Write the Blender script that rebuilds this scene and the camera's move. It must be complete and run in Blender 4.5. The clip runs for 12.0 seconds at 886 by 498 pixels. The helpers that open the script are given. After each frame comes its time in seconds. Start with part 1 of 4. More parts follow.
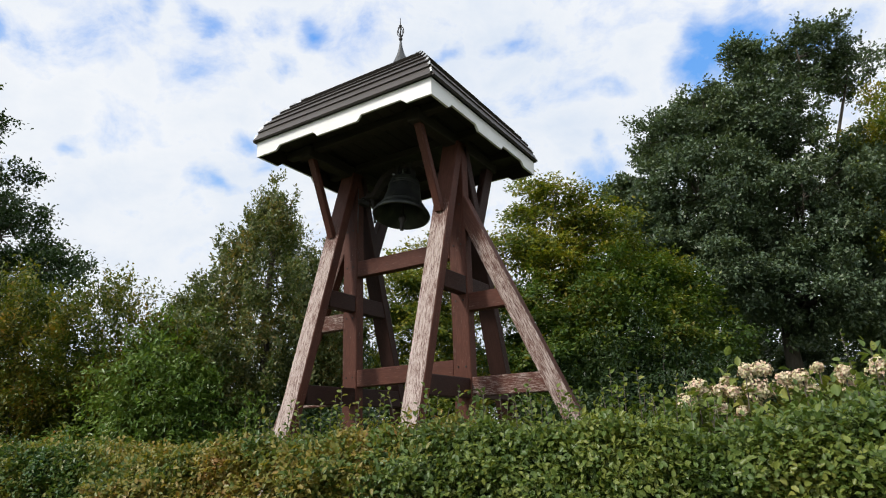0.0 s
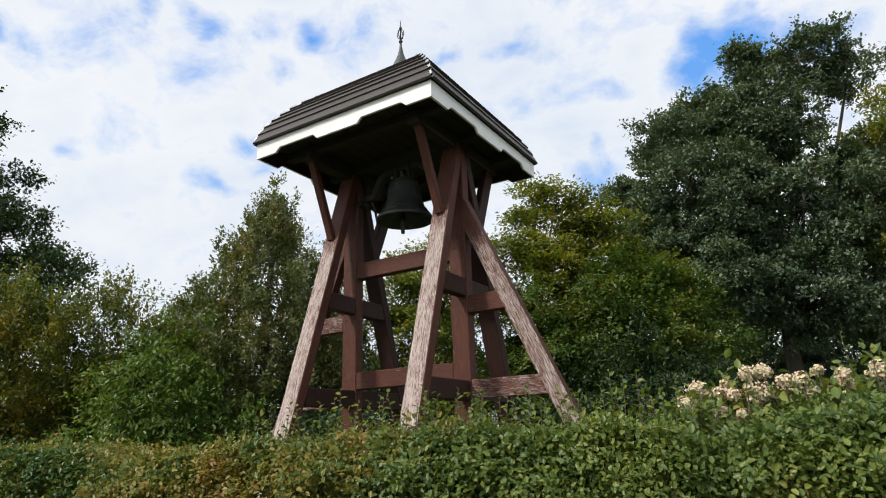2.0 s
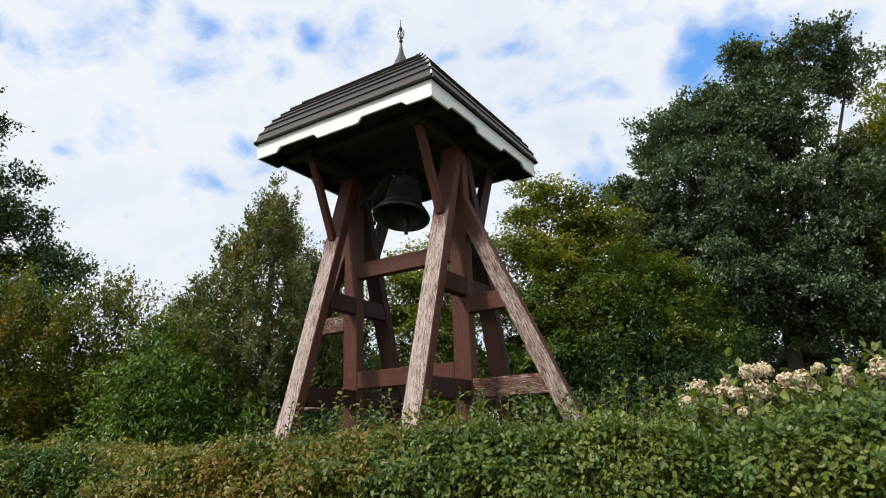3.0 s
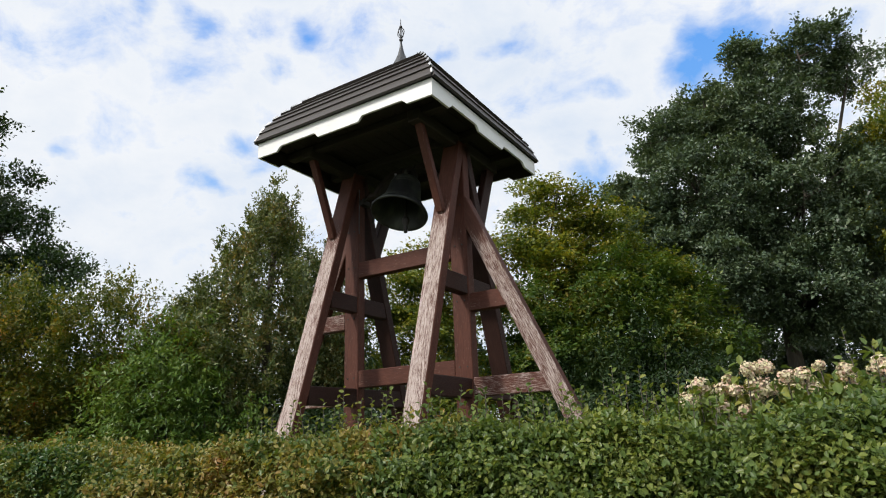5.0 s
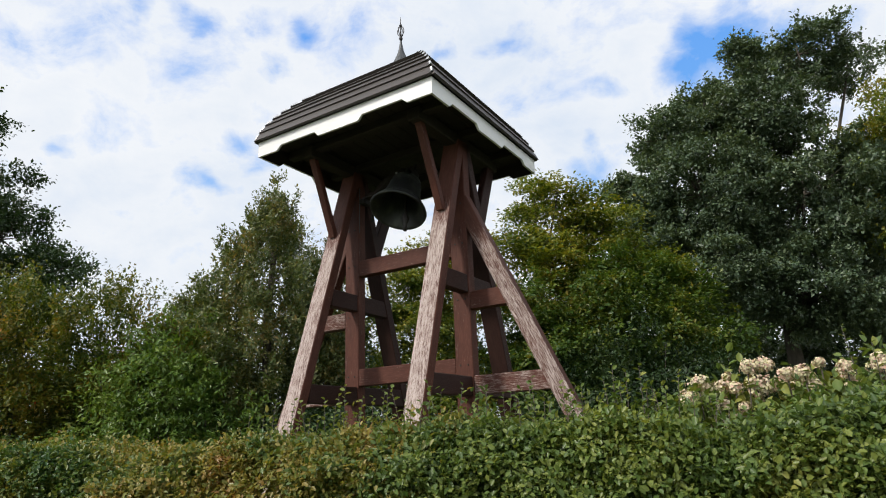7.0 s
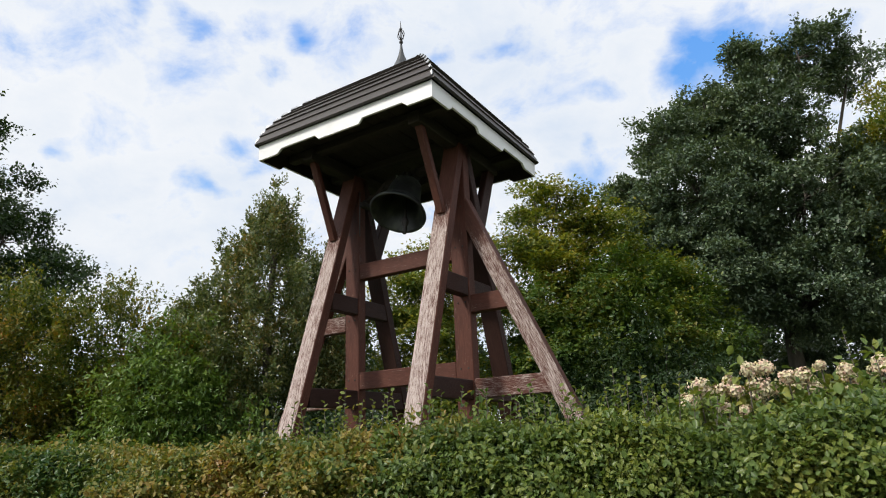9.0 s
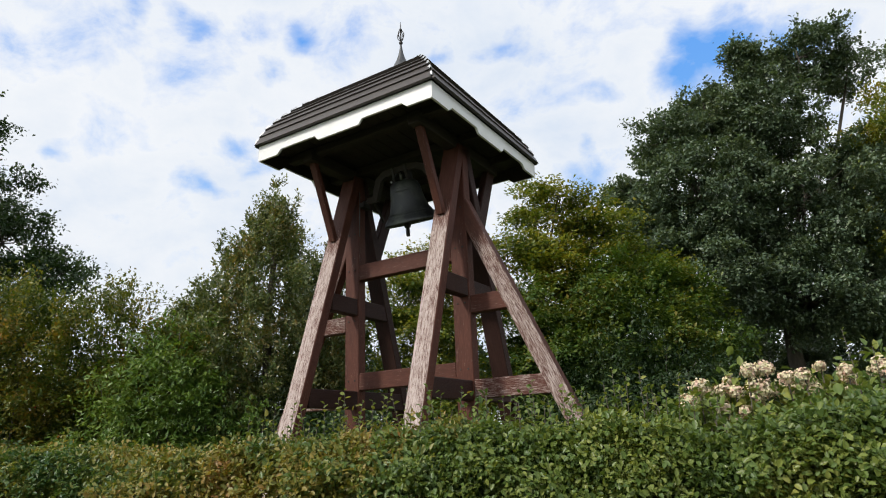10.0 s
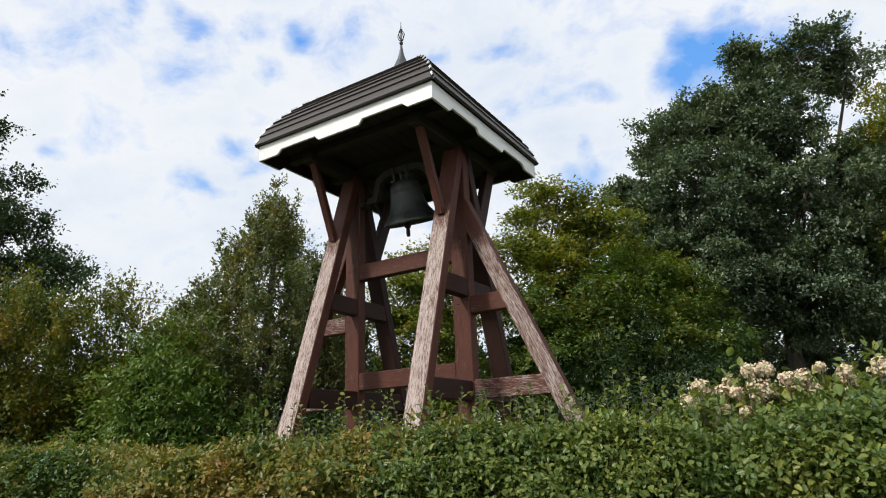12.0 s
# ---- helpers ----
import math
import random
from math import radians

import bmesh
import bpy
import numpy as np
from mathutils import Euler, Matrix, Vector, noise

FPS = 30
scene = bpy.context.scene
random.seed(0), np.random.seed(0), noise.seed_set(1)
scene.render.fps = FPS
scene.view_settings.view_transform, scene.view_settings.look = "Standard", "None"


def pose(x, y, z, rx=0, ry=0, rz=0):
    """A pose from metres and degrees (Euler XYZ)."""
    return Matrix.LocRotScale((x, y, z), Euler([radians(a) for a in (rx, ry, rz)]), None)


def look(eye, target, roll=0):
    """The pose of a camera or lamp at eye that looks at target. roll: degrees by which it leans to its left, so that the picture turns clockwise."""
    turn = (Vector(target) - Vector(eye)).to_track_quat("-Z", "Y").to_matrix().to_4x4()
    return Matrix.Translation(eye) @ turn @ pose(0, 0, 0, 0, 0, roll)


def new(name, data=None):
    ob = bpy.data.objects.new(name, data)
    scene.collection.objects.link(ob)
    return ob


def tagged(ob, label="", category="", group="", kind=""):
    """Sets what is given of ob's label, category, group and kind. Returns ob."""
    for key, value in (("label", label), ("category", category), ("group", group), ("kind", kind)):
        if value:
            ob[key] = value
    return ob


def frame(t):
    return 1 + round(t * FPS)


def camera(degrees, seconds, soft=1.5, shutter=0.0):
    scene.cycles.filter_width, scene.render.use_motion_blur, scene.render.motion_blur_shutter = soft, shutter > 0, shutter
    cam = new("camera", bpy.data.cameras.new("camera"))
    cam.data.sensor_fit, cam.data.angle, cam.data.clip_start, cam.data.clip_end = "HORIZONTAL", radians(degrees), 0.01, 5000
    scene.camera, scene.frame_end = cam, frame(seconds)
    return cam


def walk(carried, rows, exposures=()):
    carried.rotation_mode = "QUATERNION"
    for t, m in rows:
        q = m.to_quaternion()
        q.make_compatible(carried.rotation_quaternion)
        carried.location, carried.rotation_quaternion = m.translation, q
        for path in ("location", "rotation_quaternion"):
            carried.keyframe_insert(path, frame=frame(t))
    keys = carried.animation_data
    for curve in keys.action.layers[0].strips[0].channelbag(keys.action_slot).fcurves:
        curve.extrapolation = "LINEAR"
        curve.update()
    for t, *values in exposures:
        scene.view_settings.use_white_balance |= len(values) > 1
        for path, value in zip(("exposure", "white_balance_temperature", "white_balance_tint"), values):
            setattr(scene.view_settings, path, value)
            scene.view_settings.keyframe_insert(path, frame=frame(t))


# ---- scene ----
cam = camera(71.14, 12.0, soft=1.1)
EYE = Vector((4.332, -6.109, 1.55))
YAW = radians(31.7)
RIGHT = Vector((math.cos(YAW), math.sin(YAW), 0))
AHEAD = Vector((-math.sin(YAW), math.cos(YAW), 0))


def aim(yaw, pitch, roll, across=0.0, up=0.0, ahead=0.0):
    """A camera pose near EYE from its heading, its tilt and its lean, in degrees, and its small sway in metres."""
    y, p = radians(yaw), radians(pitch)
    way = Vector((-math.sin(y) * math.cos(p), math.cos(y) * math.cos(p), math.sin(p)))
    eye = EYE + RIGHT * across + AHEAD * ahead + Vector((0, 0, up))
    return look(eye, eye + 10 * way, roll)


walk(cam, [
    (0, aim(31.563, 16.774, -1.955, 0.0000, 0.0000, 0.0000)), (0.5, aim(31.561, 16.921, -1.912, 0.0031, 0.0014, 0.0029)),
    (1, aim(31.553, 16.978, -1.844, 0.0050, 0.0010, 0.0048)), (1.5, aim(31.568, 17.027, -1.837, 0.0061, -0.0005, 0.0063)),
    (2, aim(31.584, 17.008, -1.918, 0.0059, -0.0016, 0.0053)), (2.5, aim(31.598, 16.989, -1.956, 0.0054, -0.0027, 0.0034)),
    (3, aim(31.623, 16.976, -2.026, 0.0020, -0.0054, 0.0009)), (5, aim(31.635, 16.875, -2.157, -0.0052, -0.0093, -0.0042)),
    (5.5, aim(31.644, 16.830, -2.215, -0.0087, -0.0108, -0.0079)), (6, aim(31.677, 16.781, -2.263, -0.0075, -0.0103, -0.0084)),
    (6.5, aim(31.695, 16.760, -2.273, -0.0077, -0.0114, -0.0100)), (7, aim(31.647, 16.749, -2.276, -0.0080, -0.0133, -0.0115)),
    (9, aim(31.687, 17.053, -2.316, -0.0053, -0.0139, -0.0102)), (9.5, aim(31.690, 17.104, -2.333, -0.0033, -0.0138, -0.0092)),
    (10, aim(31.673, 17.110, -2.330, -0.0038, -0.0134, -0.0096)), (10.5, aim(31.667, 17.102, -2.316, -0.0047, -0.0128, -0.0102)),
    (11, aim(31.667, 17.103, -2.298, -0.0051, -0.0126, -0.0104)), (11.5, aim(31.665, 17.115, -2.286, -0.0056, -0.0130, -0.0102)),
    (12, aim(31.655, 17.130, -2.243, -0.0066, -0.0134, -0.0103)),
])


def place(u, v, z=0.0):
    """A spot u metres to the right and v metres ahead of the viewpoint, z metres up."""
    p = EYE + RIGHT * u + AHEAD * v
    return Vector((p.x, p.y, z))


# ---- world, sun ----
SUN_TO = Vector((-0.34, -0.67, 0.68)).normalized()
world = bpy.data.worlds.new("world")
scene.world = world
world.use_nodes = True
wn, wl = world.node_tree.nodes, world.node_tree.links
wn.clear()
w_out, w_bg = wn.new("ShaderNodeOutputWorld"), wn.new("ShaderNodeBackground")
w_sky = wn.new("ShaderNodeTexSky")
w_sky.sky_type, w_sky.sun_disc = "NISHITA", False
w_sky.sun_elevation = math.asin(SUN_TO.z)
w_sky.sun_rotation = math.atan2(SUN_TO.x, SUN_TO.y)
w_co, w_noise, w_ramp, w_mix = (wn.new(k) for k in ("ShaderNodeTexCoord", "ShaderNodeTexNoise", "ShaderNodeValToRGB", "ShaderNodeMix"))
w_mix.data_type = "RGBA"
w_noise.inputs["Scale"].default_value, w_noise.inputs["Detail"].default_value = 3.0, 6.0
w_ramp.color_ramp.elements[0].position, w_ramp.color_ramp.elements[1].position = 0.36, 0.52
w_mix.inputs["B"].default_value = (8.6, 8.8, 9.2, 1)
wl.new(w_co.outputs["Generated"], w_noise.inputs["Vector"])
wl.new(w_noise.outputs["Fac"], w_ramp.inputs["Fac"])
wl.new(w_ramp.outputs["Color"], w_mix.inputs["Factor"])
wl.new(w_sky.outputs["Color"], w_mix.inputs["A"])
wl.new(w_mix.outputs["Result"], w_bg.inputs["Color"])
wl.new(w_bg.outputs["Background"], w_out.inputs["Surface"])
w_bg.inputs["Strength"].default_value = 0.12

sun_data = bpy.data.lights.new("sun", "SUN")
sun_data.energy, sun_data.angle, sun_data.color = 3.1, radians(6), (1.0, 0.95, 0.87)
sun = new("sun", sun_data)
sun.matrix_world = look(SUN_TO * 50, (0, 0, 0))
scene.view_settings.exposure = 0.0


# ---- materials ----
class Mat:
    """A node material with a Principled surface and small helpers to feed it."""

    def __init__(self, name, rough=0.6, metal=0.0):
        self.m = bpy.data.materials.new(name)
        self.m.use_nodes = True
        self.n, self.l = self.m.node_tree.nodes, self.m.node_tree.links
        self.b = self.n["Principled BSDF"]
        self.b.inputs["Roughness"].default_value = rough
        self.b.inputs["Metallic"].default_value = metal
        self.co = self.n.new("ShaderNodeTexCoord")

    def noise(self, scale, detail=4.0, stretch=(1, 1, 1), rough=0.55, space="Object", distort=0.0):
        mp, nz = self.n.new("ShaderNodeMapping"), self.n.new("ShaderNodeTexNoise")
        mp.inputs["Scale"].default_value = stretch
        nz.inputs["Scale"].default_value, nz.inputs["Detail"].default_value = scale, detail
        nz.inputs["Roughness"].default_value, nz.inputs["Distortion"].default_value = rough, distort
        if space == "World":
            self.l.new(self.n.new("ShaderNodeNewGeometry").outputs["Position"], mp.inputs["Vector"])
        else:
            self.l.new(self.co.outputs[space], mp.inputs["Vector"])
        self.l.new(mp.outputs["Vector"], nz.inputs["Vector"])
        return nz.outputs["Fac"]

    def ramp(self, fac, *stops):
        r = self.n.new("ShaderNodeValToRGB")
        e = r.color_ramp.elements
        while len(e) < len(stops):
            e.new(0.5)
        for s, (p, c) in zip(e, stops):
            s.position, s.color = p, (*c, 1) if len(c) == 3 else c
        self.l.new(fac, r.inputs["Fac"])
        return r.outputs["Color"]

    def mix(self, fac, a, b, blend="MIX"):
        x = self.n.new("ShaderNodeMix")
        x.data_type, x.blend_type = "RGBA", blend
        for key, value in (("Factor", fac), ("A", a), ("B", b)):
            if isinstance(value, bpy.types.NodeSocket):
                self.l.new(value, x.inputs[key])
            else:
                x.inputs[key].default_value = value if key == "Factor" else (*value, 1)
        return x.outputs["Result"]

    def math(self, op, a, b):
        x = self.n.new("ShaderNodeMath")
        x.operation = op
        for i, value in enumerate((a, b)):
            if isinstance(value, bpy.types.NodeSocket):
                self.l.new(value, x.inputs[i])
            else:
                x.inputs[i].default_value = value
        if op == "MULTIPLY_ADD":
            x.inputs[2].default_value = 0.06
        return x.outputs["Value"]

    def color(self, socket):
        self.l.new(socket, self.b.inputs["Base Color"])
        return self

    def rough(self, socket):
        self.l.new(socket, self.b.inputs["Roughness"])
        return self

    def bump(self, socket, strength=0.3, distance=0.01):
        bp = self.n.new("ShaderNodeBump")
        bp.inputs["Strength"].default_value, bp.inputs["Distance"].default_value = strength, distance
        self.l.new(socket, bp.inputs["Height"])
        self.l.new(bp.outputs["Normal"], self.b.inputs["Normal"])
        return self


def gray(v):
    return (v, v, v)


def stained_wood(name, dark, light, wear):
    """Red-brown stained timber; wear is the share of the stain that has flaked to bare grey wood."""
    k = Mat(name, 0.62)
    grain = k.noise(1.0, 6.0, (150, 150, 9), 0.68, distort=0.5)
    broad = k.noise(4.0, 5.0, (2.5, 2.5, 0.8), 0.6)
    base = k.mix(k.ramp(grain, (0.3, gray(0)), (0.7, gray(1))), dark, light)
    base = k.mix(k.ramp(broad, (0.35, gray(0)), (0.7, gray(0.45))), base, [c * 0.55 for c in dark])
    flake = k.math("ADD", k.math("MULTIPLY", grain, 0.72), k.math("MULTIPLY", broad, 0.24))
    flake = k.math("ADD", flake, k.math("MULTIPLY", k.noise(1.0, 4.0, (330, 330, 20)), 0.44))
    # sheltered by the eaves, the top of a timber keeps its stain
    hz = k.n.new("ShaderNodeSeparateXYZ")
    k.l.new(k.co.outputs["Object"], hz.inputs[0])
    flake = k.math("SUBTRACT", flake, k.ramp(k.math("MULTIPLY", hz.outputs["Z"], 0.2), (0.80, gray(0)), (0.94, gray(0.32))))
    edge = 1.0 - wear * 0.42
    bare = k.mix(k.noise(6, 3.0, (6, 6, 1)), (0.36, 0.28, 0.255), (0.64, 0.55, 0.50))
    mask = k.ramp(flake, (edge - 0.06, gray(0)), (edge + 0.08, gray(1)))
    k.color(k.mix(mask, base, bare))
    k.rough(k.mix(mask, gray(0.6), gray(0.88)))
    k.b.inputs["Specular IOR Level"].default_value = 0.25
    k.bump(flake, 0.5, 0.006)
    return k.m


WOOD = stained_wood("stained_wood", (0.058, 0.018, 0.011), (0.130, 0.046, 0.029), 0.30)
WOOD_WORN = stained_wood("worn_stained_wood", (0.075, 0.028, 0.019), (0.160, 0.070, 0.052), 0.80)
WOOD_DARK = stained_wood("dark_stained_wood", (0.030, 0.025, 0.022), (0.058, 0.045, 0.038), 0.02)

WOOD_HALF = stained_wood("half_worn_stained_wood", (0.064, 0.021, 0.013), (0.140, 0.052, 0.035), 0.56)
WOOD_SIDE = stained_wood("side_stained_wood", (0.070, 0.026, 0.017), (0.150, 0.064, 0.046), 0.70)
# stained wood with the shade on back timbers and leg rails painted in
WOOD_SHADED = stained_wood("shaded_stained_wood", (0.022, 0.009, 0.007), (0.052, 0.021, 0.015), 0.12)

k = Mat("roof_board", 0.5)
g = k.noise(1.0, 5.0, (2, 40, 40), 0.6)
k.color(k.mix(g, (0.026, 0.020, 0.018), (0.068, 0.054, 0.048))).bump(g, 0.25, 0.004)
ROOF = k.m
k = Mat("white_paint", 0.45)
g = k.noise(3.0, 6.0, (1, 1, 3))
k.color(k.mix(k.ramp(g, (0.5, gray(0)), (0.8, gray(0.5))), (0.84, 0.84, 0.83), (0.70, 0.70, 0.67))).bump(k.noise(60, 3), 0.08, 0.002)
WHITE = k.m
k = Mat("zinc", 0.42, 0.85)
k.color(k.mix(k.noise(14, 4), (0.38, 0.39, 0.40), (0.58, 0.59, 0.60)))
ZINC = k.m
k = Mat("lead", 0.55, 0.6)
k.color(k.mix(k.noise(9, 4), (0.05, 0.052, 0.055), (0.12, 0.125, 0.13)))
LEAD = k.m
k = Mat("wrought_iron", 0.6, 0.6)
k.color(k.mix(k.noise(40, 4), (0.03, 0.03, 0.03), (0.08, 0.07, 0.065)))
IRON = k.m
k = Mat("bell_bronze", 0.48, 0.75)
g = k.noise(5.0, 6.0, (1, 1, 0.6))
k.color(k.mix(k.ramp(g, (0.45, gray(0)), (0.7, gray(1))), (0.062, 0.066, 0.067), (0.135, 0.150, 0.125)))
k.rough(k.mix(g, gray(0.38), gray(0.65))).bump(k.noise(30, 4), 0.12, 0.003)
BRONZE = k.m
k = Mat("bark", 0.9)
g = k.noise(1.0, 6.0, (14, 14, 3), 0.65)
k.color(k.mix(g, (0.030, 0.024, 0.018), (0.13, 0.11, 0.085))).bump(g, 0.8, 0.03)
BARK = k.m
k = Mat("soil_and_grass", 0.95)
g = k.noise(0.7, 6.0, space="World")
k.color(k.mix(g, (0.035, 0.055, 0.016), (0.085, 0.095, 0.03))).bump(k.noise(25, 5, space="World"), 0.6, 0.03)
GROUND = k.m


def leaf_material(name, stops, rough=0.45, backlit=0.28, scale=0.7, gloss=0.4, own=0.5, drift=1.1):
    """Leaves: each one its own tint, drifting in patches over the crown, and lit a little from behind."""
    k = Mat(name, rough)
    geo = k.n.new("ShaderNodeNewGeometry")
    patch = k.math("ADD", k.math("MULTIPLY", k.noise(scale, 3.0, space="World"), drift), 0.27 - drift * 0.5)
    f = k.math("ADD", k.math("MULTIPLY", geo.outputs["Random Per Island"], own), patch)
    col = k.ramp(f, *stops)
    k.color(col)
    k.b.inputs["Specular IOR Level"].default_value = gloss
    tr, ms = k.n.new("ShaderNodeBsdfTranslucent"), k.n.new("ShaderNodeMixShader")
    ms.inputs["Fac"].default_value = backlit
    k.l.new(k.mix(1.0, col, (1.35, 1.3, 0.5), "MULTIPLY"), tr.inputs["Color"])
    k.l.new(k.b.outputs["BSDF"], ms.inputs[1])
    k.l.new(tr.outputs["BSDF"], ms.inputs[2])
    k.l.new(ms.outputs["Shader"], k.n["Material Output"].inputs["Surface"])
    return k.m


OAK_LEAF = leaf_material("oak_leaf", [(0.15, (0.046, 0.078, 0.046)), (0.5, (0.090, 0.136, 0.077)), (0.8, (0.145, 0.188, 0.096)), (0.97, (0.19, 0.200, 0.06))], 0.40, 0.22, 0.45, 0.5, 0.5, 0.6)
DARK_LEAF = leaf_material("dark_leaf", [(0.15, (0.016, 0.036, 0.014)), (0.6, (0.032, 0.064, 0.021)), (0.9, (0.060, 0.092, 0.028))])
BEECH_LEAF = leaf_material("beech_leaf", [(0.12, (0.042, 0.086, 0.018)), (0.42, (0.110, 0.155, 0.024)), (0.72, (0.25, 0.250, 0.035)), (0.97, (0.40, 0.29, 0.05))], 0.42, 0.40, 0.8)
DEEP_BEECH_LEAF = leaf_material("deep_beech_leaf", [(0.12, (0.034, 0.076, 0.018)), (0.48, (0.070, 0.128, 0.024)), (0.76, (0.150, 0.185, 0.028)), (0.97, (0.30, 0.21, 0.04))], 0.42, 0.36, 0.9)
HORNBEAM_LEAF = leaf_material("hornbeam_leaf", [(0.10, (0.032, 0.058, 0.020)), (0.42, (0.080, 0.118, 0.036)), (0.74, (0.175, 0.195, 0.066)), (0.97, (0.26, 0.18, 0.05))], 0.34, 0.28, 0.9, 0.6, 0.6, 0.8)
SHRUB_LEAF = leaf_material("shrub_leaf", [(0.10, (0.026, 0.056, 0.012)), (0.42, (0.080, 0.118, 0.016)), (0.70, (0.180, 0.172, 0.020)), (0.94, (0.29, 0.17, 0.026)), (1.0, (0.50, 0.07, 0.02))], 0.42, 0.32, 0.9, 0.4, 0.45, 1.5)
BRIGHT_LEAF = leaf_material("bright_leaf", [(0.12, (0.050, 0.108, 0.020)), (0.5, (0.105, 0.185, 0.032)), (0.9, (0.20, 0.26, 0.055))], 0.38, 0.32)
HEDGE_GREEN = leaf_material("hedge_green_leaf", [(0.08, (0.048, 0.090, 0.028)), (0.45, (0.110, 0.168, 0.040)), (0.72, (0.205, 0.240, 0.054)), (0.90, (0.32, 0.32, 0.085)), (0.99, (0.42, 0.31, 0.09))], 0.38, 0.30, 1.9, 0.35, 0.45, 1.3)
HEDGE_GOLD = leaf_material("hedge_gold_leaf", [(0.10, (0.040, 0.094, 0.028)), (0.36, (0.095, 0.145, 0.034)), (0.58, (0.200, 0.200, 0.044)), (0.80, (0.30, 0.235, 0.060)), (0.99, (0.27, 0.13, 0.045))], 0.40, 0.30, 1.4, 0.35, 0.5, 1.7)
k = Mat("hydrangea_petal", 0.7)
geo = k.n.new("ShaderNodeNewGeometry")
k.color(k.ramp(geo.outputs["Random Per Island"], (0.1, (0.60, 0.56, 0.32)), (0.5, (0.70, 0.60, 0.42)), (0.95, (0.66, 0.43, 0.34))))
PETAL = k.m


# ---- mesh helpers ----
def part(name, bm, material, parent=None, label="", m=None):
    """Links a bmesh (or a mesh) as one object, under a thing or a part."""
    if isinstance(bm, bpy.types.Mesh):
        me = bm
    else:
        me = bpy.data.meshes.new(name)
        bm.to_mesh(me)
        bm.free()
    mats = material if isinstance(material, (list, tuple)) else [material]
    if not me.materials:
        for x in mats:
            me.materials.append(x)
    ob = new(name, me)
    if parent is not None:
        ob.parent = parent
    if m is not None:
        ob.matrix_local = m
    return tagged(ob, label)


def box_bm(x0, x1, y0, y1, z0, z1, bevel=0.006):
    bm = bmesh.new()
    bmesh.ops.create_cube(bm, size=1)
    for v in bm.verts:
        v.co = Vector(((x0 + x1) / 2 + v.co.x * (x1 - x0), (y0 + y1) / 2 + v.co.y * (y1 - y0), (z0 + z1) / 2 + v.co.z * (z1 - z0)))
    if bevel:
        bmesh.ops.bevel(bm, geom=bm.edges[:], offset=bevel, segments=1, affect="EDGES")
    return bm


def lathe_bm(profile, seg=40):
    """A body turned round z from (radius, z) pairs."""
    bm = bmesh.new()
    rings = []
    for r, z in profile:
        rings.append([bm.verts.new((r * math.cos(2 * math.pi * i / seg), r * math.sin(2 * math.pi * i / seg), z)) for i in range(seg)])
    for a, b in zip(rings, rings[1:]):
        for i in range(seg):
            bm.faces.new((a[i], a[(i + 1) % seg], b[(i + 1) % seg], b[i]))
    bm.faces.new(rings[-1])
    bm.faces.new(rings[0][::-1])
    bmesh.ops.recalc_face_normals(bm, faces=bm.faces[:])
    for f in bm.faces:
        f.smooth = len(f.verts) == 4
    return bm


def tube_bm(points, radii, seg=8, bm=None):
    """A tapered tube along points."""
    bm = bm or bmesh.new()
    rings = []
    for i, p in enumerate(points):
        d = (Vector(points[min(i + 1, len(points) - 1)]) - Vector(points[max(i - 1, 0)])).normalized()
        a = d.orthogonal().normalized()
        b = d.cross(a)
        if rings and a.dot(last) < 0:
            a, b = -a, -b
        last = a
        rings.append([bm.verts.new(Vector(p) + radii[i] * (a * math.cos(2 * math.pi * j / seg) + b * math.sin(2 * math.pi * j / seg))) for j in range(seg)])
    for a, b in zip(rings, rings[1:]):
        for j in range(seg):
            bm.faces.new((a[j], a[(j + 1) % seg], b[(j + 1) % seg], b[j])).smooth = True
    bm.faces.new(rings[-1])
    bm.faces.new(rings[0][::-1])
    bmesh.ops.recalc_face_normals(bm, faces=bm.faces[:])
    return bm


def unit(a):
    return a / np.maximum(np.linalg.norm(a, axis=-1, keepdims=True), 1e-9)


def mesh_from(name, verts, faces):
    """A mesh from arrays of vertices and of equal-sided faces."""
    me = bpy.data.meshes.new(name)
    n, k = faces.shape
    me.vertices.add(len(verts))
    me.vertices.foreach_set("co", verts.astype(np.float32).ravel())
    me.loops.add(n * k)
    me.loops.foreach_set("vertex_index", faces.astype(np.int32).ravel())
    me.polygons.add(n)
    me.polygons.foreach_set("loop_start", np.arange(0, n * k, k, dtype=np.int32))
    me.update(calc_edges=True)
    return me


def leaves(name, pos, along, normal, size, width=0.5, fine=False):
    """Folded leaves, one island each, from arrays of places, directions, normals and lengths."""
    along = unit(along)
    side = unit(np.cross(normal, along))
    up = np.cross(along, side)
    L = size[:, None]
    W = L * width * 0.5
    lift = W * 0.45
    if fine:
        v = np.stack([pos, pos + along * L * 0.30 + side * W + up * lift, pos + along * L * 0.68 + side * W * 0.85 + up * lift * 0.8,
                      pos + along * L - up * L * 0.08, pos + along * L * 0.68 - side * W * 0.85 + up * lift * 0.8, pos + along * L * 0.30 - side * W + up * lift], 1)
        base = np.arange(len(pos))[:, None] * 6
        faces = np.concatenate([base + np.array([[0, 3, 2, 1]]), base + np.array([[0, 5, 4, 3]])], 0)
    else:
        v = np.stack([pos, pos + along * L * 0.5 + side * W + up * lift, pos + along * L, pos + along * L * 0.5 - side * W + up * lift], 1)
        base = np.arange(len(pos))[:, None] * 4
        faces = np.concatenate([base + np.array([[0, 2, 1]]), base + np.array([[0, 3, 2]])], 0)
    return mesh_from(name, v.reshape(-1, 3), faces)


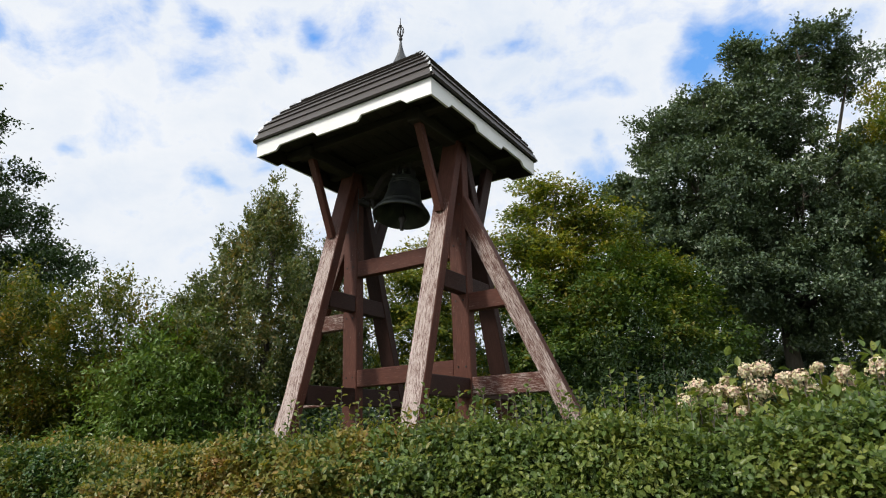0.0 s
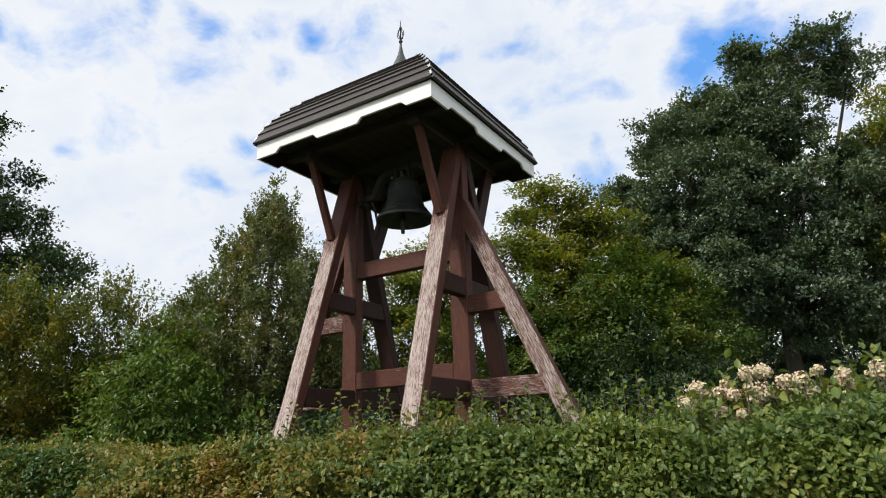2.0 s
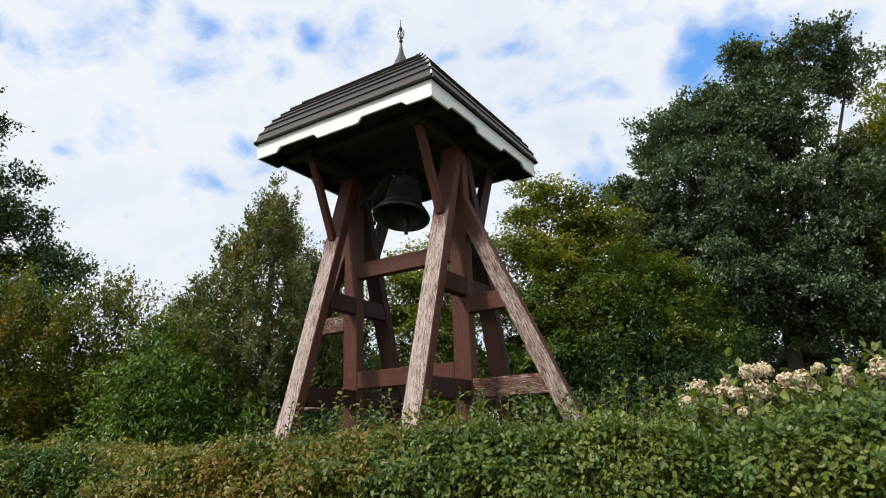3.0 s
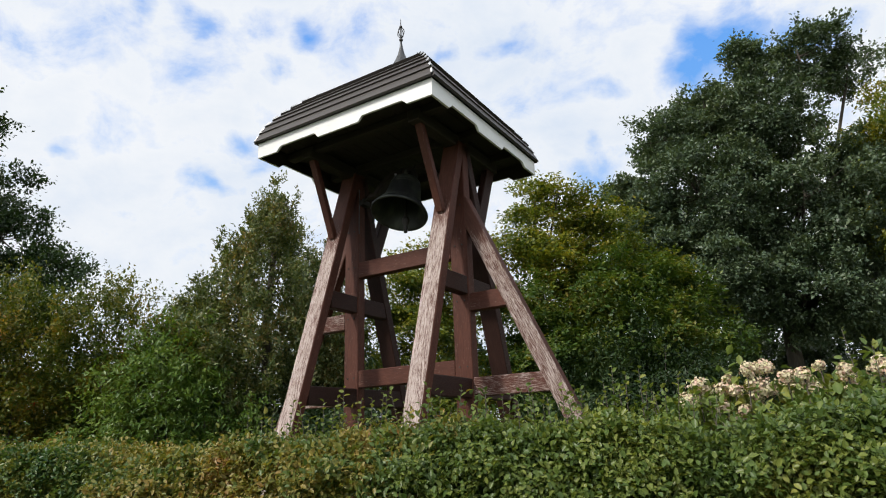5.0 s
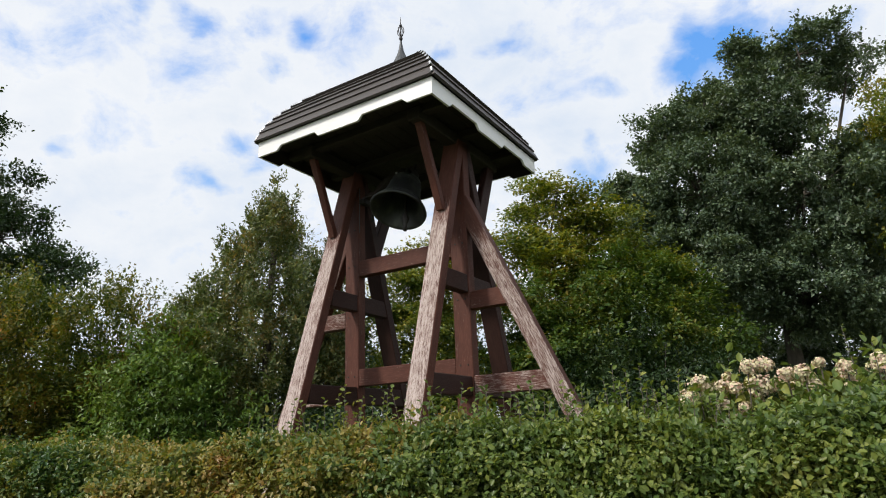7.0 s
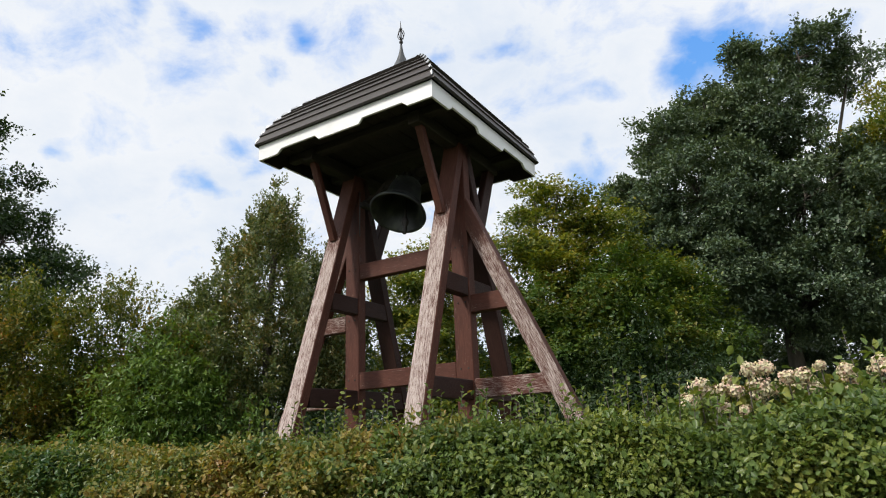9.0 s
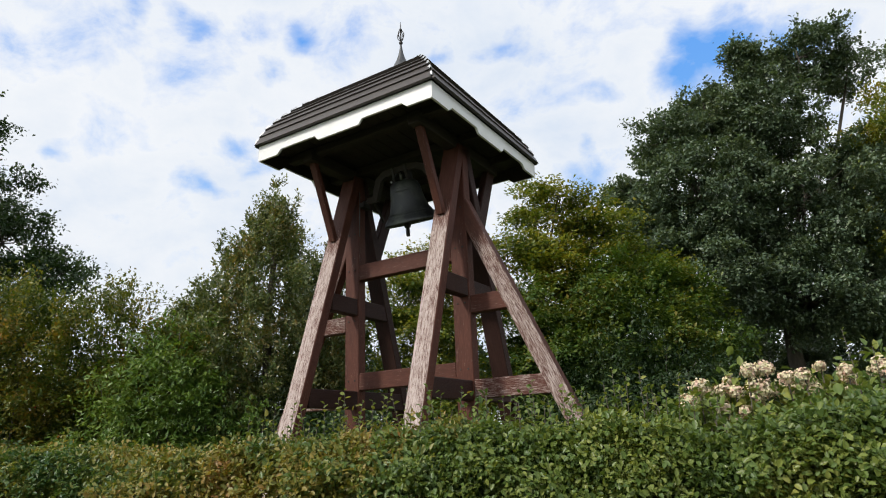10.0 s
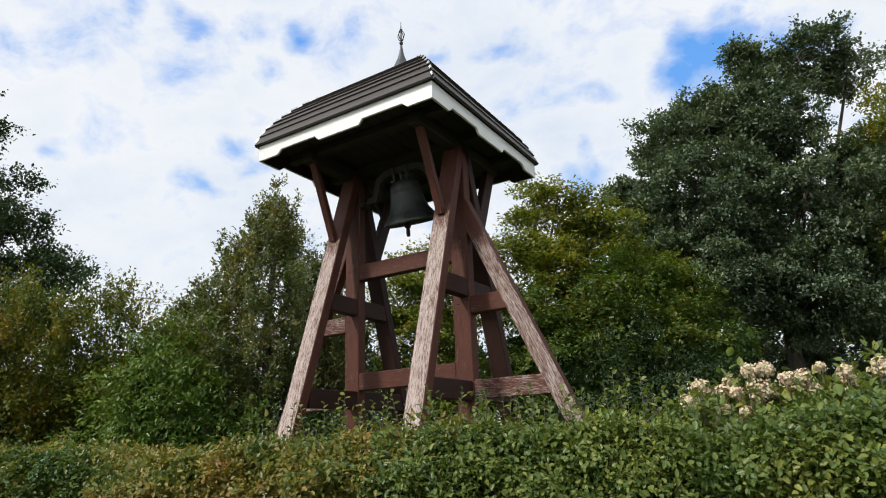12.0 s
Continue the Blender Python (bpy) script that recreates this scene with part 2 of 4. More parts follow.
def sprays(rng, centres, outward, twigs, per, length, leaf, rise, wild, droop=0.0, level=0.0, face=0.5):
    """Leaves set along short twigs that start at the centres: places, directions, normals and lengths."""
    n = len(centres)
    d = unit(outward[:, None, :] + np.array([0, 0, rise]) + rng.normal(0, wild, (n, twigs, 3)))
    d = unit(d * np.array([1, 1, 1 - level]))
    ln = length * rng.uniform(0.5, 1.2, (n, twigs, 1))
    s = (np.arange(per) + rng.uniform(0, 1, (n, twigs, per))) / per
    p = centres[:, None, None, :] + d[:, :, None, :] * (ln[..., None] * s[..., None])
    p[..., 2] -= droop * (s ** 2) * ln
    p = p + rng.normal(0, leaf * 0.45, p.shape)
    along = unit((d[:, :, None, :] * 0.6 + rng.normal(0, 0.75, p.shape)) * np.array([1, 1, 1 - 0.8 * level]) + np.array([0, 0, -droop]))
    normal = unit(rng.normal(0, 0.45 - 0.2 * level, p.shape) + np.array([0, 0, 1.0]) + face * outward[:, None, None, :])
    size = leaf * rng.uniform(0.65, 1.25, p.shape[:-1])
    return p.reshape(-1, 3), along.reshape(-1, 3), normal.reshape(-1, 3), size.reshape(-1)


TURN = Matrix.Rotation(YAW, 4, "Z")


def shell_points(rng, lobe, n, depth=0.35):
    """Points near the surface of an ellipsoid lobe (x, y, z, rx, ry, rz), uneven, and the ways outward."""
    c, r = np.array(lobe[:3]), np.array(lobe[3:6])
    d = unit(rng.normal(0, 1, (n, 3)))
    k = 1 - depth * rng.uniform(0, 1, (n, 1)) ** 1.5 + rng.normal(0, 0.07, (n, 1))
    return c + d * r * k, unit(d / r)


def tree(name, label, u, v, trunk_h, trunk_r, lobes, material, leaf, density=9.0, twigs=4, per=7, length=0.55, rise=0.35, wild=0.55,
         droop=0.0, seed=1, width=0.5, depth=0.35, category="tree", limbs=True, bough=9, pad=0.30, flat=0.5, level=0.0):
    """A tree or shrub: trunk, limbs and a leafy crown. Lobes are ellipsoids in its own axes (across, away, up), with how thick their leaves stand."""
    rng = np.random.default_rng(seed)
    root = new(name)
    root.matrix_world = Matrix.Translation(place(u, v)) @ TURN
    tagged(root, label, category)
    pos = []
    for lobe in lobes:
        r = lobe[3:6]
        area = 4 * math.pi * ((r[0] * r[1]) ** 1.6 / 3 + (r[0] * r[2]) ** 1.6 / 3 + (r[1] * r[2]) ** 1.6 / 3) ** (1 / 1.6)
        p, o = shell_points(rng, lobe, max(4, int(area * density * (lobe[6] if len(lobe) > 6 else 1) / bough)), depth)
        p, o = np.repeat(p, bough, 0), np.repeat(o, bough, 0)
        p = p + rng.normal(0, 1, p.shape) * np.array([pad, pad, pad * flat])
        keep = p[:, 2] > 0.15
        pos.append(sprays(rng, p[keep], o[keep], twigs, per, length, leaf, rise, wild, droop, level))
    arrays = [np.concatenate(x) for x in zip(*pos)]
    part("crown", leaves("crown", *arrays, width=width), material, root)
    top = Vector((0, 0, trunk_h))
    if trunk_r:
        pts = [Vector((rng.normal(0, trunk_r * 0.25), rng.normal(0, trunk_r * 0.25), trunk_h * i / 5)) for i in range(6)]
        pts[0] = Vector((0, 0, -0.1))
        part("trunk", tube_bm(pts, [trunk_r * (1.35 if i == 0 else 1 - 0.12 * i) for i in range(6)], 12), BARK, root)
        top = pts[-1]
    if limbs:
        for lobe in lobes:
            c = Vector(lobe[:3])
            start = Vector((top.x, top.y, min(top.z, max(0.3, c.z - 0.6 * lobe[5])))) if trunk_r else Vector((c.x * 0.8, c.y * 0.8, 0))
            mid = start.lerp(c, 0.5) + Vector((0, 0, -0.12 * (c - start).length))
            r0 = max(trunk_r * 0.26, 0.03)
            bm = tube_bm([start, mid, c, c + Vector((0, 0, lobe[5] * 0.5))], [r0, r0 * 0.7, r0 * 0.4, 0.012], 7)
            for _ in range(9):
                d = Vector(rng.normal(0, 1, 3)).normalized()
                e = c + Vector((d.x * lobe[3], d.y * lobe[4], d.z * lobe[5])) * 0.9
                tube_bm([c, c.lerp(e, 0.5) + Vector((0, 0, -0.05)), e], [r0 * 0.3, r0 * 0.18, 0.008], 5, bm)
            part("limb", bm, BARK, root)
    return root


# ---- ground and sky ----
def ground():
    bm = bmesh.new()
    rings = [0, 3, 8, 16, 30, 60, 150, 400, 1500]
    seg = 40
    prev = None
    for r in rings:
        if r == 0:
            prev = [bm.verts.new((0, 0, 0))]
            continue
        ring = [bm.verts.new((r * math.cos(2 * math.pi * i / seg), r * math.sin(2 * math.pi * i / seg), -0.0)) for i in range(seg)]
        for i in range(seg):
            j = (i + 1) % seg
            bm.faces.new((prev[0], ring[i], ring[j]) if len(prev) == 1 else (prev[i], ring[i], ring[j], prev[j]))
        prev = ring
    tagged(part("ground", bm, GROUND), "flat grassy ground with bare soil below the plants", "ground", kind="structure")


def sky_backdrop():
    """The drifting cloud sky beyond the trees, a wide shell far off."""
    k = Mat("cloud_sky", 1.0)
    sep = k.n.new("ShaderNodeSeparateXYZ")
    nrm = k.n.new("ShaderNodeVectorMath")
    nrm.operation = "NORMALIZE"
    k.l.new(k.co.outputs["Object"], nrm.inputs[0])
    k.l.new(nrm.outputs["Vector"], sep.inputs[0])

    def cloud_noise(scale, detail, stretch, rough, distort=0.0):
        mp, nz = k.n.new("ShaderNodeMapping"), k.n.new("ShaderNodeTexNoise")
        mp.inputs["Scale"].default_value = stretch
        nz.inputs["Scale"].default_value, nz.inputs["Detail"].default_value = scale, detail
        nz.inputs["Roughness"].default_value, nz.inputs["Distortion"].default_value = rough, distort
        k.l.new(nrm.outputs["Vector"], mp.inputs["Vector"])
        k.l.new(mp.outputs["Vector"], nz.inputs["Vector"])
        return nz.outputs["Fac"]

    ragged = cloud_noise(9.0, 9.0, (1, 1, 1.4), 0.62, 0.25)
    broad = cloud_noise(3.2, 4.0, (1, 1, 1.5), 0.5)
    gap = None
    bend, push = k.n.new("ShaderNodeTexNoise"), k.n.new("ShaderNodeVectorMath")
    bend.inputs["Scale"].default_value, bend.inputs["Detail"].default_value = 6.0, 6.0
    k.l.new(nrm.outputs["Vector"], bend.inputs["Vector"])
    push.operation = "MULTIPLY_ADD"
    push.inputs[1].default_value = (0.17, 0.17, 0.13)
    k.l.new(bend.outputs["Color"], push.inputs[0])
    away = k.n.new("ShaderNodeVectorMath")
    away.operation = "SUBTRACT"
    away.inputs[1].default_value = (0.085, 0.085, 0.065)
    k.l.new(nrm.outputs["Vector"], away.inputs[0])
    k.l.new(away.outputs["Vector"], push.inputs[2])
    # gaps in the cloud: heading from the middle (degrees, right positive), height (degrees), half width, half height, depth
    for az, el, rx, rz, deep in GAPS:
        x, z, y = math.sin(radians(az)) * math.cos(radians(el)), math.sin(radians(el)), math.cos(radians(az)) * math.cos(radians(el))
        sub, scl, ln = k.n.new("ShaderNodeVectorMath"), k.n.new("ShaderNodeVectorMath"), k.n.new("ShaderNodeVectorMath")
        sub.operation, scl.operation, ln.operation = "SUBTRACT", "MULTIPLY", "LENGTH"
        sub.inputs[1].default_value = (x, y, z)
        scl.inputs[1].default_value = (1 / math.sin(radians(rx)), 1 / math.sin(radians(rx)), 1 / math.sin(radians(rz)))
        k.l.new(push.outputs["Vector"], sub.inputs[0])
        k.l.new(sub.outputs["Vector"], scl.inputs[0])
        k.l.new(scl.outputs["Vector"], ln.inputs[0])
        fall = k.math("MULTIPLY", k.math("MAXIMUM", k.math("SUBTRACT", 1.9, ln.outputs["Value"]), 0.0), deep)
        gap = fall if gap is None else k.math("MAXIMUM", gap, fall)
    f = k.math("ADD", gap, k.math("MULTIPLY", k.math("SUBTRACT", ragged, 0.5), 4.6))
    f = k.math("ADD", f, k.math("MULTIPLY", k.math("SUBTRACT", broad, 0.62), 2.0))
    blue = k.ramp(sep.outputs["Z"], (0.0, (0.40, 0.64, 0.95)), (0.35, (0.20, 0.47, 0.95)), (0.75, (0.09, 0.31, 0.86)))
    cloud = k.ramp(k.math("ADD", k.math("MULTIPLY", broad, 0.5), k.math("MULTIPLY", ragged, 0.5)), (0.34, (0.72, 0.80, 0.92)), (0.47, (0.84, 0.885, 0.95)), (0.60, (0.93, 0.95, 0.98)))
    col = k.mix(k.ramp(k.math("MULTIPLY_ADD", f, 0.45), (0.03, gray(0)), (0.24, gray(0.25)), (0.50, gray(0.66)), (0.85, gray(1))), cloud, blue)
    em = k.n.new("ShaderNodeEmission")
    k.l.new(col, em.inputs["Color"])
    em.inputs["Strength"].default_value = 1.0
    k.l.new(em.outputs["Emission"], k.n["Material Output"].inputs["Surface"])
    bm = bmesh.new()
    R, na, ne = 900.0, 44, 18
    grid = []
    for j in range(ne + 1):
        el = radians(-3 + 73 * j / ne)
        grid.append([bm.verts.new((R * math.cos(el) * math.sin(radians(-95 + 190 * i / na)), R * math.cos(el) * math.cos(radians(-95 + 190 * i / na)), R * math.sin(el)))
                     for i in range(na + 1)])
    for j in range(ne):
        for i in range(na):
            bm.faces.new((grid[j][i], grid[j][i + 1], grid[j + 1][i + 1], grid[j + 1][i])).smooth = True
    ob = part("backdrop", bm, k.m)
    ob.matrix_world = Matrix.Translation((EYE.x, EYE.y, EYE.z)) @ TURN
    return tagged(ob, "bright sky with drifting white clouds and blue gaps", "sky", kind="structure")


GAPS = [
    (26.1, 29.5, 1.8, 1.7, 1.2),
    (28.7, 30.3, 2.3, 2.8, 1.4),
    (36.1, 29.6, 2.8, 1.3, 1.0),
    (-14.9, 32.6, 1.2, 0.8, 0.8),
    (2.0, 35.0, 1.5, 0.8, 0.9),
    (-12.3, 35.9, 1.1, 2.0, 0.8),
    (-24.3, 35.2, 1.7, 1.0, 1.0),
    (-30.4, 34.5, 1.1, 0.9, 0.9),
    (-28.7, 33.3, 5.1, 2.1, 0.3),
    (-21.3, 22.7, 2.6, 0.9, 1.1),
    (-16.5, 24.3, 2.2, 0.8, 0.7),
    (10.5, 35.4, 2.8, 1.1, 0.9),
    (13.3, 32.1, 7.9, 4.5, 0.3),
    (15.8, 24.6, 1.1, 1.2, 1.0),
    (18.0, 29.9, 2.2, 0.8, 0.8),
    (19.0, 26.3, 4.4, 3.1, 0.3),
    (-34.7, 23.3, 1.0, 0.8, 0.8),
    (-17.1, 26.0, 1.0, 0.8, 0.7),
    (-39.4, 30.2, 1.0, 0.8, 1.0),
    (6.5, 29.1, 1.0, 1.6, 0.8),
    (16.3, 22.5, 2.6, 0.8, 0.8),
    (-8.1, 35.4, 6.5, 2.5, 0.2),
]
ground()
sky = sky_backdrop()

# ---- belfry ----
Y0 = 0.002           # the middle of the frame, from front to back
PX, PW, PD = 0.8175, 0.225, 0.139  # posts: distance from the middle, width, depth


def member(name, parent, p0, p1, w, t, mats, worn=None, label="", face=(0, -1, 0), bevel=0.009):
    """A squared timber from p0 to p1, w wide across and t thick; face tells which way its thickness looks. worn: a way; faces that look so get the second material."""
    p0, p1 = Vector(p0), Vector(p1)
    z = (p1 - p0).normalized()
    y = -(Vector(face) - z * Vector(face).dot(z)).normalized()
    x = y.cross(z)
    m = Matrix((x, y, z)).transposed().to_4x4()
    m.translation = p0
    bm = box_bm(-w / 2, w / 2, -t / 2, t / 2, 0, (p1 - p0).length, bevel)
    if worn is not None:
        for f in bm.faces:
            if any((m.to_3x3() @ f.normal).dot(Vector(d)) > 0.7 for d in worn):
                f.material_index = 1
    return part(name, bm, mats, parent, label, m)


def belfry():
    b = new("belfry")
    tagged(b, "red-brown stained timber bell tower with flaking paint and white eaves", "bell tower")
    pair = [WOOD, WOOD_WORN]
    leg_t = 0.128

    def leg_y(z):
        return 1.162 - 0.298 * (z - 1.55)

    for s in (-1, 1):
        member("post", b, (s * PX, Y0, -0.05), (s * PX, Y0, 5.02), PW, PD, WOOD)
        # sloping legs before and behind each post, the back ones coloured darker for shade
        for front in (-1, 1):
            half = leg_t / 2 / math.cos(math.atan(0.298))
            out = 0.035 if s < 0 and front < 0 else 0.0
            a = (s * (PX + out * 0.4), -0.02 * (front > 0) + front * (leg_y(-0.05) + out - half), -0.05)
            c = (s * PX, -0.02 * (front > 0) + front * (leg_y(5.0) - half), 5.0)
            member("leg", b, a, c, PW, leg_t, pair if front < 0 else WOOD_SHADED, [(0, front, 0)] if front < 0 else None, "leg with peeling paint on its weather side" if front < 0 else "", face=(0, -1, 0))
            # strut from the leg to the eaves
            member("strut", b, (s * PX, front * (leg_y(4.02) + 0.0), 4.02), (s * PX, front * 0.88, 5.10), 0.095, 0.08 if front < 0 else 0.18, WOOD if front < 0 else WOOD_SHADED)
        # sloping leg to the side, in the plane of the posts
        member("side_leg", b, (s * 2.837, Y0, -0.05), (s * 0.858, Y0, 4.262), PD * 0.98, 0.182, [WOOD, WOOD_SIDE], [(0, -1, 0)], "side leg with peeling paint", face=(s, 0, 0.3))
        # rails from post to legs
        for z, w in ((3.310, 0.12), (2.149, 0.12)):
            x = s * PX + PW / 2 - w / 2 - 0.012
            for front in (-1, 1):
                y1 = front * (leg_y(z - 0.1) - 0.12)
                member("leg_rail", b, (x, Y0 + front * PD / 2, z - 0.107), (x, y1, z - 0.107), w, 0.214, WOOD_SHADED, face=(0, 0, 1))
        for z, xe in ((3.108, 1.39), (2.159, 1.82)):
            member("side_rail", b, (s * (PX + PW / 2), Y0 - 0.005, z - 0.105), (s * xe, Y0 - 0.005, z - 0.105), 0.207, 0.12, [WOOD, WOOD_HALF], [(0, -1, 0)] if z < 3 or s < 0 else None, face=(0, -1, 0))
    for z in (3.764, 2.366):
        member("cross_rail", b, (-PX + PW / 2, Y0 - 0.005, z - 0.105), (PX - PW / 2, Y0 - 0.005, z - 0.105), 0.210, 0.12, WOOD, face=(0, -1, 0))
    # head beams that carry the roof
    for s in (-1, 1):
        member("head_beam", b, (s * PX, -0.95, 5.03), (s * PX, 0.95, 5.03), 0.16, 0.15, WOOD_DARK, face=(0, 0, 1))
    for y in (-0.82, 0.0, 0.82):
        member("joist", b, (-1.22, y, 5.10), (1.22, y, 5.10), 0.12, 0.10, WOOD_DARK, face=(0, 0, 1))
    # bearing beams that carry the bell
    for s in (-1, 1):
        part("bearing_block", box_bm(s * 0.655 - 0.04, s * 0.655 + 0.04, Y0 - 0.08, Y0 + 0.08, 4.555, 4.625, 0.008), IRON, b, "iron bearing block")
    # cable down the inner side of one post
    part("cable", tube_bm([(-0.686, Y0 - 0.075, 4.78), (-0.686, Y0 - 0.072, 4.6), (-0.687, Y0 - 0.076, 4.4), (-0.687, Y0 - 0.075, 4.15)], [0.006] * 4, 6), LEAD, b, "thin grey cable")
    # soffit boards
    for i in range(14):
        x0 = -1.24 + i * 2.48 / 14
        part("soffit_board", box_bm(x0 + 0.003, x0 + 2.48 / 14 - 0.003, -1.24, 1.24, 5.155, 5.175, 0.003), WOOD_DARK, b)
    # stepped fascia
    A, top, deep, shallow = 1.275, 5.149, 0.198, 0.138
    steps = [(0, deep), (0.126, deep), (0.152, shallow), (0.364, shallow), (0.386, deep * 1.02), (0.618, deep * 1.02), (0.639, shallow), (0.850, shallow), (0.876, deep), (1, deep)]
    for i in range(4):
        bm = bmesh.new()
        ext = 0 if i % 2 else 0.026
        lo = [bm.verts.new((-A - ext + (A + ext) * 2 * s, 0, -d)) for s, d in steps]
        hi = [bm.verts.new((-A - ext + (A + ext) * 2 * s, 0, 0)) for s, d in steps]
        fs = [bm.faces.new((lo[j], lo[j + 1], hi[j + 1], hi[j])) for j in range(len(steps) - 1)]
        ex = bmesh.ops.extrude_face_region(bm, geom=fs)
        bmesh.ops.translate(bm, verts=[g for g in ex["geom"] if isinstance(g, bmesh.types.BMVert)], vec=(0, -0.026, 0))
        bmesh.ops.recalc_face_normals(bm, faces=bm.faces[:])
        for f in bm.faces:
            f.material_index = int(f.normal.y > 0.5)
        part("fascia", bm, [WHITE, WOOD_DARK], b, "white painted fascia with a stepped lower edge", Matrix.Rotation(i * math.pi / 2, 4, "Z") @ Matrix.Translation((0, -A, top)))
    # roof courses, steep at the eaves and flatter towards the spire
    prof = [(1.327, 5.146), (1.290, 5.264), (1.244, 5.370), (1.182, 5.470), (1.112, 5.566), (1.03, 5.664), (0.93, 5.765), (0.81, 5.865), (0.65, 5.975), (0.45, 6.09), (0.25, 6.19), (0.09, 6.25)]
    for i in range(4):
        rot = Matrix.Rotation(i * math.pi / 2, 4, "Z")
        for (r0, z0), (r1, z1) in zip(prof, prof[1:]):
            t = 0.034
            n = Vector((0, -(z1 - z0), r0 - r1)).normalized()
            n = Vector((0, -abs(n.y), abs(n.z)))
            bm = bmesh.new()
            r1b, z1b = r1 - 0.02, z1 + 0.02 * (z1 - z0) / (r0 - r1)
            c = [Vector((-r0, -r0, z0)), Vector((r0, -r0, z0)), Vector((r1b, -r1b, z1b)), Vector((-r1b, -r1b, z1b))]
            vs = [bm.verts.new(p) for p in c] + [bm.verts.new(p + n * (t if q < 2 else 0.008)) for q, p in enumerate(c)]
            for f in ((0, 3, 2, 1), (4, 5, 6, 7), (0, 1, 5, 4), (1, 2, 6, 5), (2, 3, 7, 6), (3, 0, 4, 7)):
                bm.faces.new([vs[q] for q in f])
            part("roof_board", bm, ROOF, b, "", rot)
            # folded metal cap on the hip
            h0, h1 = Vector((r0 - 0.006, -r0 + 0.006, z0 + 0.024)), Vector((r1, -r1, z1 + 0.012))
            d = (h1 - h0)
            bm = bmesh.new()
            wid = 0.026
            row = []
            for p in (h0, h0 + d * 0.55):
                row.append([bm.verts.new(p + q) for q in (Vector((-wid, -0.012, -0.002)), Vector((0, 0, 0.022)) + Vector((0.010, -0.010, 0)), Vector((0.012, wid, -0.002)))])
            for q in range(2):
                bm.faces.new((row[0][q], row[0][q + 1], row[1][q + 1], row[1][q]))
            ex = bmesh.ops.extrude_face_region(bm, geom=bm.faces[:])
            bmesh.ops.translate(bm, verts=[g for g in ex["geom"] if isinstance(g, bmesh.types.BMVert)], vec=(0.004, -0.004, 0.006))
            bmesh.ops.recalc_face_normals(bm, faces=bm.faces[:])
            part("hip_cap", bm, ZINC, b, "grey zinc hip cap", rot)
    # spire
    part("spire", lathe_bm([(0.24, 6.15), (0.20, 6.30), (0.15, 6.43), (0.108, 6.52), (0.073, 6.60), (0.047, 6.67), (0.030, 6.74), (0.019, 6.81), (0.012, 6.88)], 16), LEAD, b, "lead-clad flared spire")
    bm = tube_bm([(0, 0, 6.84), (0, 0, 7.10), (0, 0, 7.25)], [0.012, 0.009, 0.003], 8)
    for kx in range(2):
        ring = [(0.055 * math.cos(a) * (1 - kx), 0.055 * math.cos(a) * kx, 7.02 + 0.075 * math.sin(a)) for a in np.linspace(0, 2 * math.pi, 17)]
        tube_bm(ring, [0.006] * 17, 6, bm)
    for z, r in ((6.90, 0.028), (7.115, 0.022), (6.945, 0.018)):
        bmesh.ops.create_uvsphere(bm, u_segments=10, v_segments=6, radius=r, matrix=Matrix.Translation((0, 0, z)))
    part("finial", bm, IRON, b, "wrought iron finial with crossed rings")
    # bolt heads at the joints
    for s in (-1, 1):
        for z in (3.70, 3.22, 3.03, 2.28, 2.06, 4.2):
            for dx in (-0.05, 0.05):
                bm = bmesh.new()
                bmesh.ops.create_cone(bm, cap_ends=True, segments=8, radius1=0.011, radius2=0.008, depth=0.012, matrix=Matrix.Translation((s * PX + dx, Y0 - PD / 2 - 0.004, z)) @ Matrix.Rotation(math.pi / 2, 4, "X"))
                part("bolt", bm, IRON, b)
    return b


belfry()

# ---- bell ----
BELL_Z, BELL_R = 4.65, 0.429


